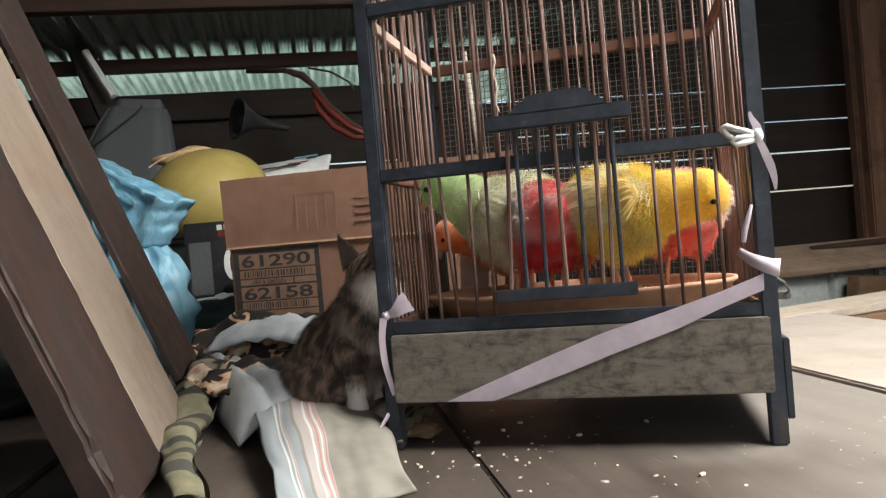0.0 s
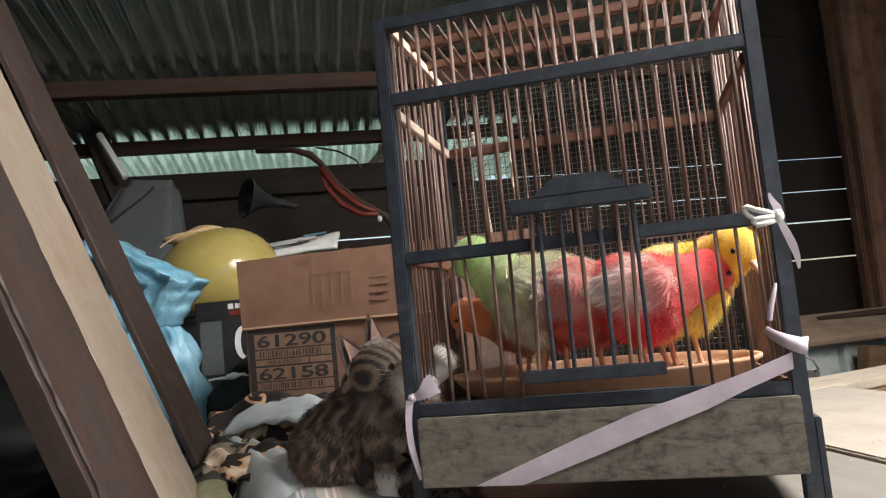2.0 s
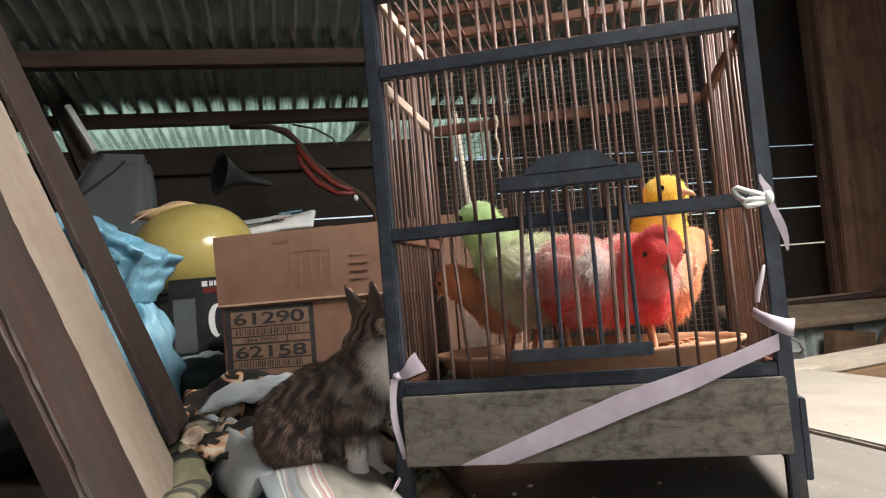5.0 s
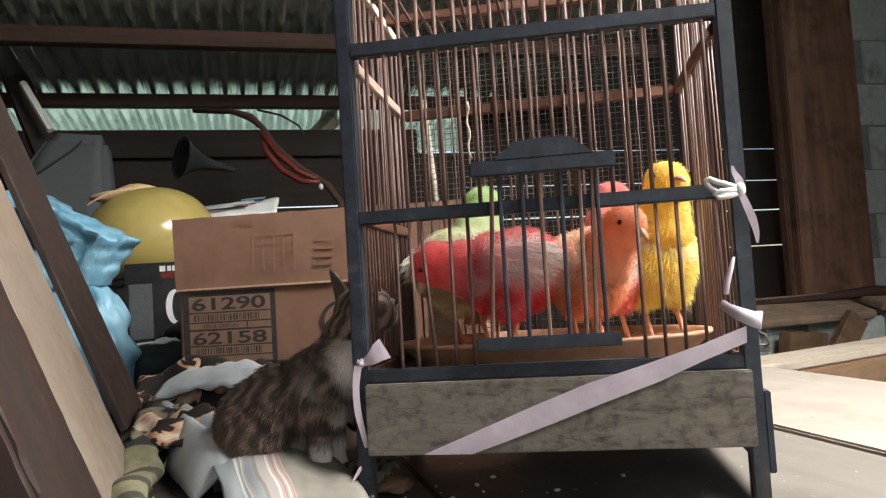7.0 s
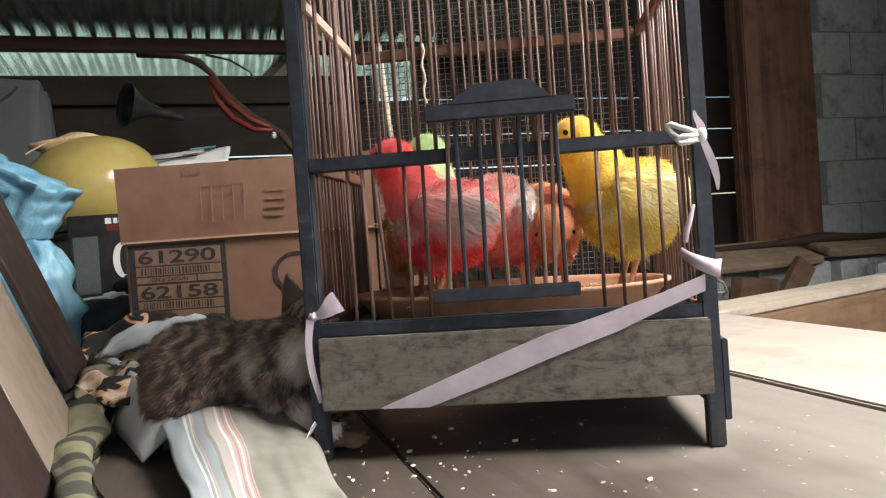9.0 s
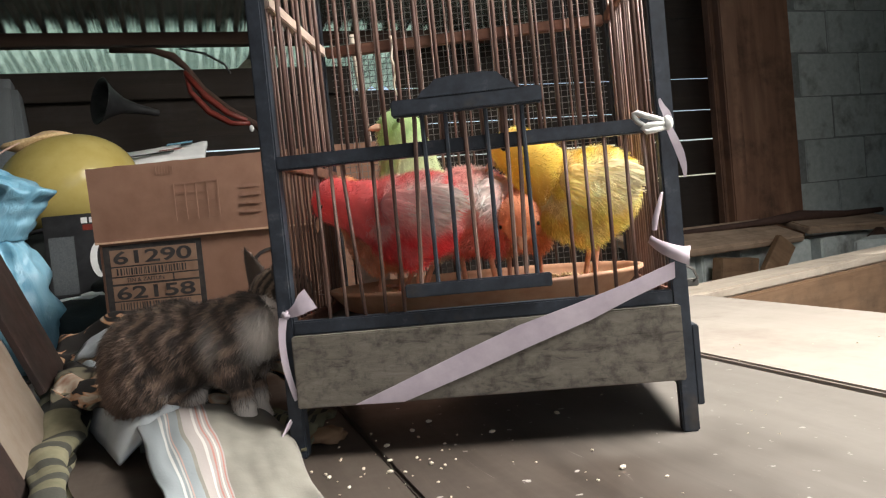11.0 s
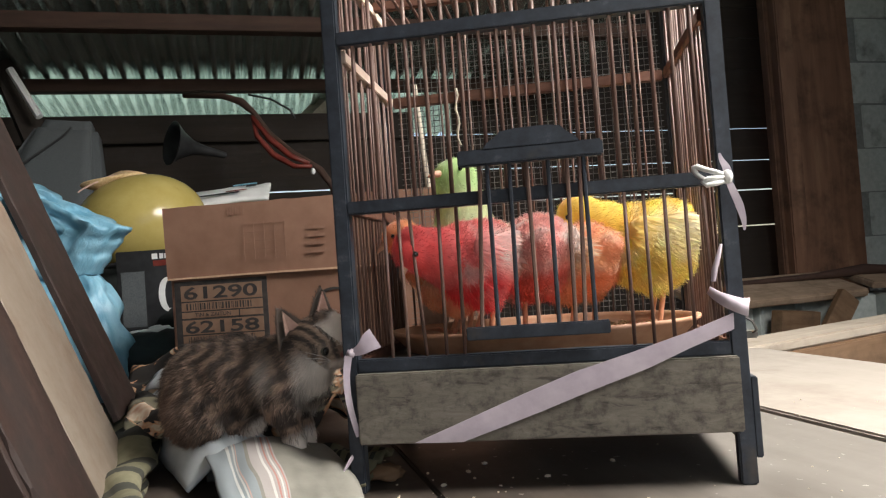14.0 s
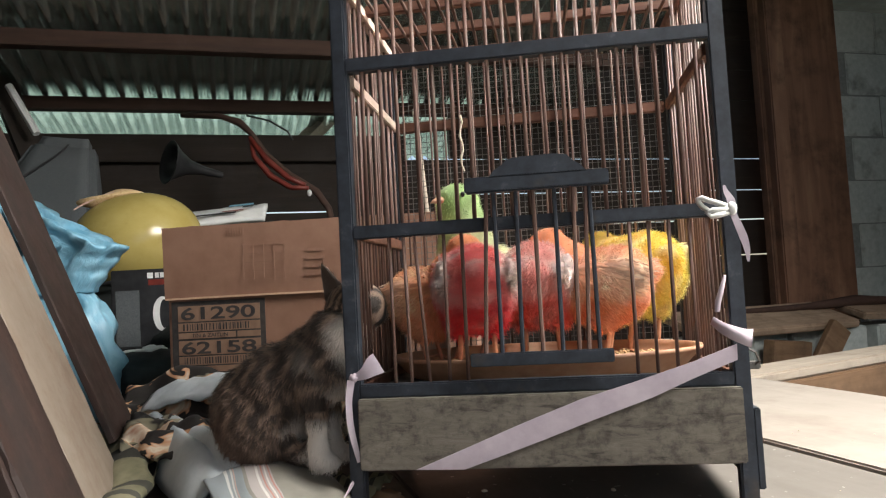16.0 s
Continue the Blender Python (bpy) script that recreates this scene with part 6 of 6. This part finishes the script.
STEPS = {
    "green": [(0, 0.055, 0.105, 180, -10), (0.8, 0.055, 0.105, 180, 0), (1.5, 0.08, 0.105, 180, 15), (2.3, 0.087, 0.105, 180, -10), (3, 0.1, 0.105, 225, 15), (4.2, 0.098, 0.105, 240, 15), (6.3, 0.074, 0.168, 60, 5), (7, 0.08, 0.168, 60, 18), (7.7, 0.082, 0.168, 90, 18), (8.4, 0.099, 0.168, 100, 18), (9.2, 0.086, 0.168, 100, 20), (11.3, 0.082, 0.135, 228, 37), (12, 0.082, 0.135, 228, 37), (12.8, 0.082, 0.135, 228, 37), (13.5, 0.082, 0.135, 228, 37), (14.2, 0.082, 0.135, 228, 37), (15, 0.080, 0.128, 228, 37), (16, 0.086, 0.125, 228, 34)],
    "orange": [(0, 0.084, 0.18, 200, -25), (0.8, 0.083, 0.18, 200, -25), (1.5, 0.069, 0.18, 200, -25), (2.3, 0.05, 0.135, 180, -25), (3, 0.05, 0.135, 180, -25), (4.2, 0.05, 0.135, 180, -20), (6.3, 0.07, 0.18, 150, -10), (7, 0.092, 0.18, 120, -15), (7.7, 0.097, 0.18, 120, -20), (8.4, 0.066, 0.18, 120, -20), (9.2, 0.065, 0.18, 120, -20), (11.3, 0.055, 0.085, 150, 0), (12, 0.057, 0.085, 160, -10), (12.8, 0.055, 0.062, 200, 5), (13.5, 0.055, 0.085, 200, -10), (14.2, 0.055, 0.085, 200, 0), (15, 0.055, 0.085, 220, 0), (15.4, 0.046, 0.100, -15, 0), (16, 0.042, 0.100, -20, 6)],
    "crimson": [(0, 0.14, 0.085, 110, -25), (0.45, 0.165, 0.072, -40, -15), (0.8, 0.172, 0.065, -15, -5), (1.5, 0.205, 0.065, -60, -12), (2.3, 0.215, 0.075, 40, -25), (3, 0.245, 0.065, -5, -12), (4.2, 0.25, 0.065, -5, -8), (6.3, 0.166, 0.065, 185, -35), (7, 0.13, 0.065, 185, -24), (7.7, 0.099, 0.065, 180, 4), (8.4, 0.098, 0.065, 180, 14), (9.2, 0.096, 0.065, 180, 15), (11.3, 0.109, 0.065, 190, -20), (12, 0.128, 0.065, 215, -15), (12.8, 0.122, 0.085, 232, -30), (13.5, 0.09799999999999999, 0.065, 225, -22), (14.2, 0.109, 0.065, 225, -22), (15, 0.105, 0.065, 228, -22), (15.6, 0.112, 0.065, 228, -20), (16, 0.103, 0.065, 100, -30)],
    "pink": [(0, 0.275, 0.15, 110, -15), (0.8, 0.207, 0.115, -40, 2), (1.5, 0.165, 0.125, 60, -25), (2.3, 0.15, 0.072, 90, -30), (3, 0.152, 0.072, 80, -30), (4.2, 0.155, 0.072, 80, -30), (6.3, 0.209, 0.115, 30, 0), (7, 0.228, 0.14, 60, 22), (7.7, 0.185, 0.115, 160, 15), (8.4, 0.162, 0.115, 90, -20), (9.2, 0.163, 0.115, 80, -25), (11.3, 0.162, 0.115, 60, -25), (12, 0.167, 0.115, 60, -25), (12.8, 0.16, 0.115, 80, -25), (13.5, 0.158, 0.115, 90, -25), (14.2, 0.169, 0.115, 100, -25), (15, 0.154, 0.115, 90, -25), (16, 0.166, 0.115, 80, -20)],
    "peach": [(0, 0.156, 0.125, 80, -20), (0.8, 0.196, 0.125, 60, 0), (1.5, 0.218, 0.135, 30, 18), (2.3, 0.283, 0.125, -10, -15), (3, 0.266, 0.125, 20, -10), (4.2, 0.267, 0.125, 20, -10), (6.3, 0.225, 0.135, 100, -12), (7, 0.203, 0.082, -50, -4), (7.7, 0.202, 0.105, -85, -30), (8.4, 0.206, 0.150, -85, -32), (9.2, 0.206, 0.155, -85, -34), (11.3, 0.210, 0.145, -95, -34), (12, 0.212, 0.130, -100, -30), (12.8, 0.199, 0.125, -110, -28), (13.5, 0.217, 0.125, 180, -25), (14.2, 0.207, 0.125, 120, -25), (15, 0.213, 0.125, 100, -25), (15.4, 0.238, 0.115, 165, -5), (16, 0.232, 0.110, 170, -2)],
    "yellow": [(0, 0.215, 0.075, -15, -28), (0.4, 0.245, 0.11, -30, -26), (0.8, 0.262, 0.15, -45, -24), (1.5, 0.265, 0.15, -45, -24), (2.3, 0.272, 0.125, -45, -6), (3, 0.285, 0.165, -50, 15), (4.2, 0.285, 0.165, -30, 25), (6.3, 0.285, 0.135, -65, 28), (7, 0.285, 0.135, -68, 25), (7.7, 0.285, 0.135, -90, 22), (8.4, 0.285, 0.105, 200, 14), (9.2, 0.276, 0.100, 185, 14), (11.3, 0.272, 0.110, 185, -6), (12, 0.283, 0.135, 185, -14), (12.8, 0.283, 0.135, 185, -12), (13.5, 0.285, 0.135, 185, -12), (14.2, 0.285, 0.135, 185, -12), (15, 0.285, 0.155, 188, -18), (15.4, 0.285, 0.165, 150, -20), (16, 0.276, 0.178, 120, -14)],
}


def fill(rows):
    """Adds rows where a heading would turn too far in one step, by the shorter way."""
    out = [rows[0]]
    for r in rows[1:]:
        p = out[-1]
        turn = (r[3] - p[3] + 180) % 360 - 180
        n = max(1, math.ceil(abs(turn) / 60))
        for k in range(1, n + 1):
            f = k / n
            out.append((p[0] + (r[0] - p[0]) * f, p[1] + (r[1] - p[1]) * f, p[2] + (r[2] - p[2]) * f, p[3] + turn * f, p[4] + (r[4] - p[4]) * f))
    return out


def motions():
    for word, rows in STEPS.items():
        chick, head, pivot = FLOCK[word]
        rows = fill(rows)
        reach = 0.092 * CHICKS[word][0]
        for i, (t, x, y, yaw, up) in enumerate(rows):
            # keep the head and beak inside the bars
            c, n = math.cos(radians(yaw)), math.sin(radians(yaw))
            x = min(max(x, 0.014 + max(0.040, -reach * c)), 0.318 - max(0.034, reach * c))
            y = max(y, 0.016 + max(0.036, -reach * n))
            rows[i] = (t, x, y, yaw, up)
        walk(chick, [(t, pose(x, y, 0.123, 0, -0.55 * max(up, 0), yaw)) for t, x, y, yaw, up in rows])
        walk(head, [(t, Matrix.Translation(pivot + Vector((0, 0, 0.0004 * up))) @ pose(0, 0, 0, 0, 16 - 1.6 * min(up, 0) - 0.25 * max(up, 0), 0)) for t, x, y, yaw, up in rows])
    kitten, body, head, legs, tail, neck = KIT
    root, trunk, face, nape, fl, fr, hl, hr, tl = [], [], [], [], [], [], [], [], []
    for t, hip, shoulder, skull, yaw, up, cock in KITTEN:
        h, s, k = Vector(hip), Vector(shoulder), Vector(skull)
        mid = (h + s) / 2
        root.append((t, Matrix.Translation(mid)))
        d = (s - h).normalized()
        heading = math.degrees(math.atan2(d.y, d.x))
        rise = math.degrees(math.asin(d.z))
        trunk.append((t, pose(0, 0, 0, 0, -rise, heading)))
        face.append((t, Matrix.Translation(k - mid) @ pose(0, 0, 0, 0, -up, yaw) @ pose(0, 0, 0, cock)))
        # the neck runs from the shoulders towards the skull, its white side to the cage
        way = (k - s).normalized()
        across = Vector((0, 1, 0)).cross(way).normalized()
        nape.append((t, Matrix.Translation(s - mid + way * 0.006) @ Matrix((across, way.cross(across), way)).transposed().to_4x4()))
        for rows, side in ((fl, 0.022), (fr, -0.022)):
            top = s - mid + Vector((-0.012, side, -0.014))
            drop = s.z - 0.014 - 0.006
            reach = max(-0.02, -0.016 - (top.x + mid.x)) / 0.088
            bend = min(math.degrees(math.acos(max(0.2, min(1.0, drop / 0.088)))), math.degrees(math.asin(min(0.9, reach))))
            swing = -bend * (0.6 if side > 0 else 1.0)
            top.z = max(top.z, 0.006 + 0.088 * math.cos(math.radians(bend)) - mid.z)
            if side > 0 and 1.2 < t < 3.7:
                swing = -128
            rows.append((t, Matrix.Translation(top) @ pose(0, 0, 0, 0, swing, 0)))
        for rows, side in ((hl, 0.032), (hr, -0.032)):
            rows.append((t, Matrix.Translation(h - mid + Vector((0.018, side, -0.002))) @ pose(0, 0, 0, 0, -35, 0)))
        tl.append((t, Matrix.Translation(h - mid + Vector((0.055, 0, 0.008))) @ pose(0, 0, 0, 0, 0, 0)))
    for ob, rows in ((kitten, root), (body, trunk), (head, face), (neck, nape), (legs["fl"], fl), (legs["fr"], fr), (legs["hl"], hl), (legs["hr"], hr), (tail, tl)):
        walk(ob, rows)


motions()
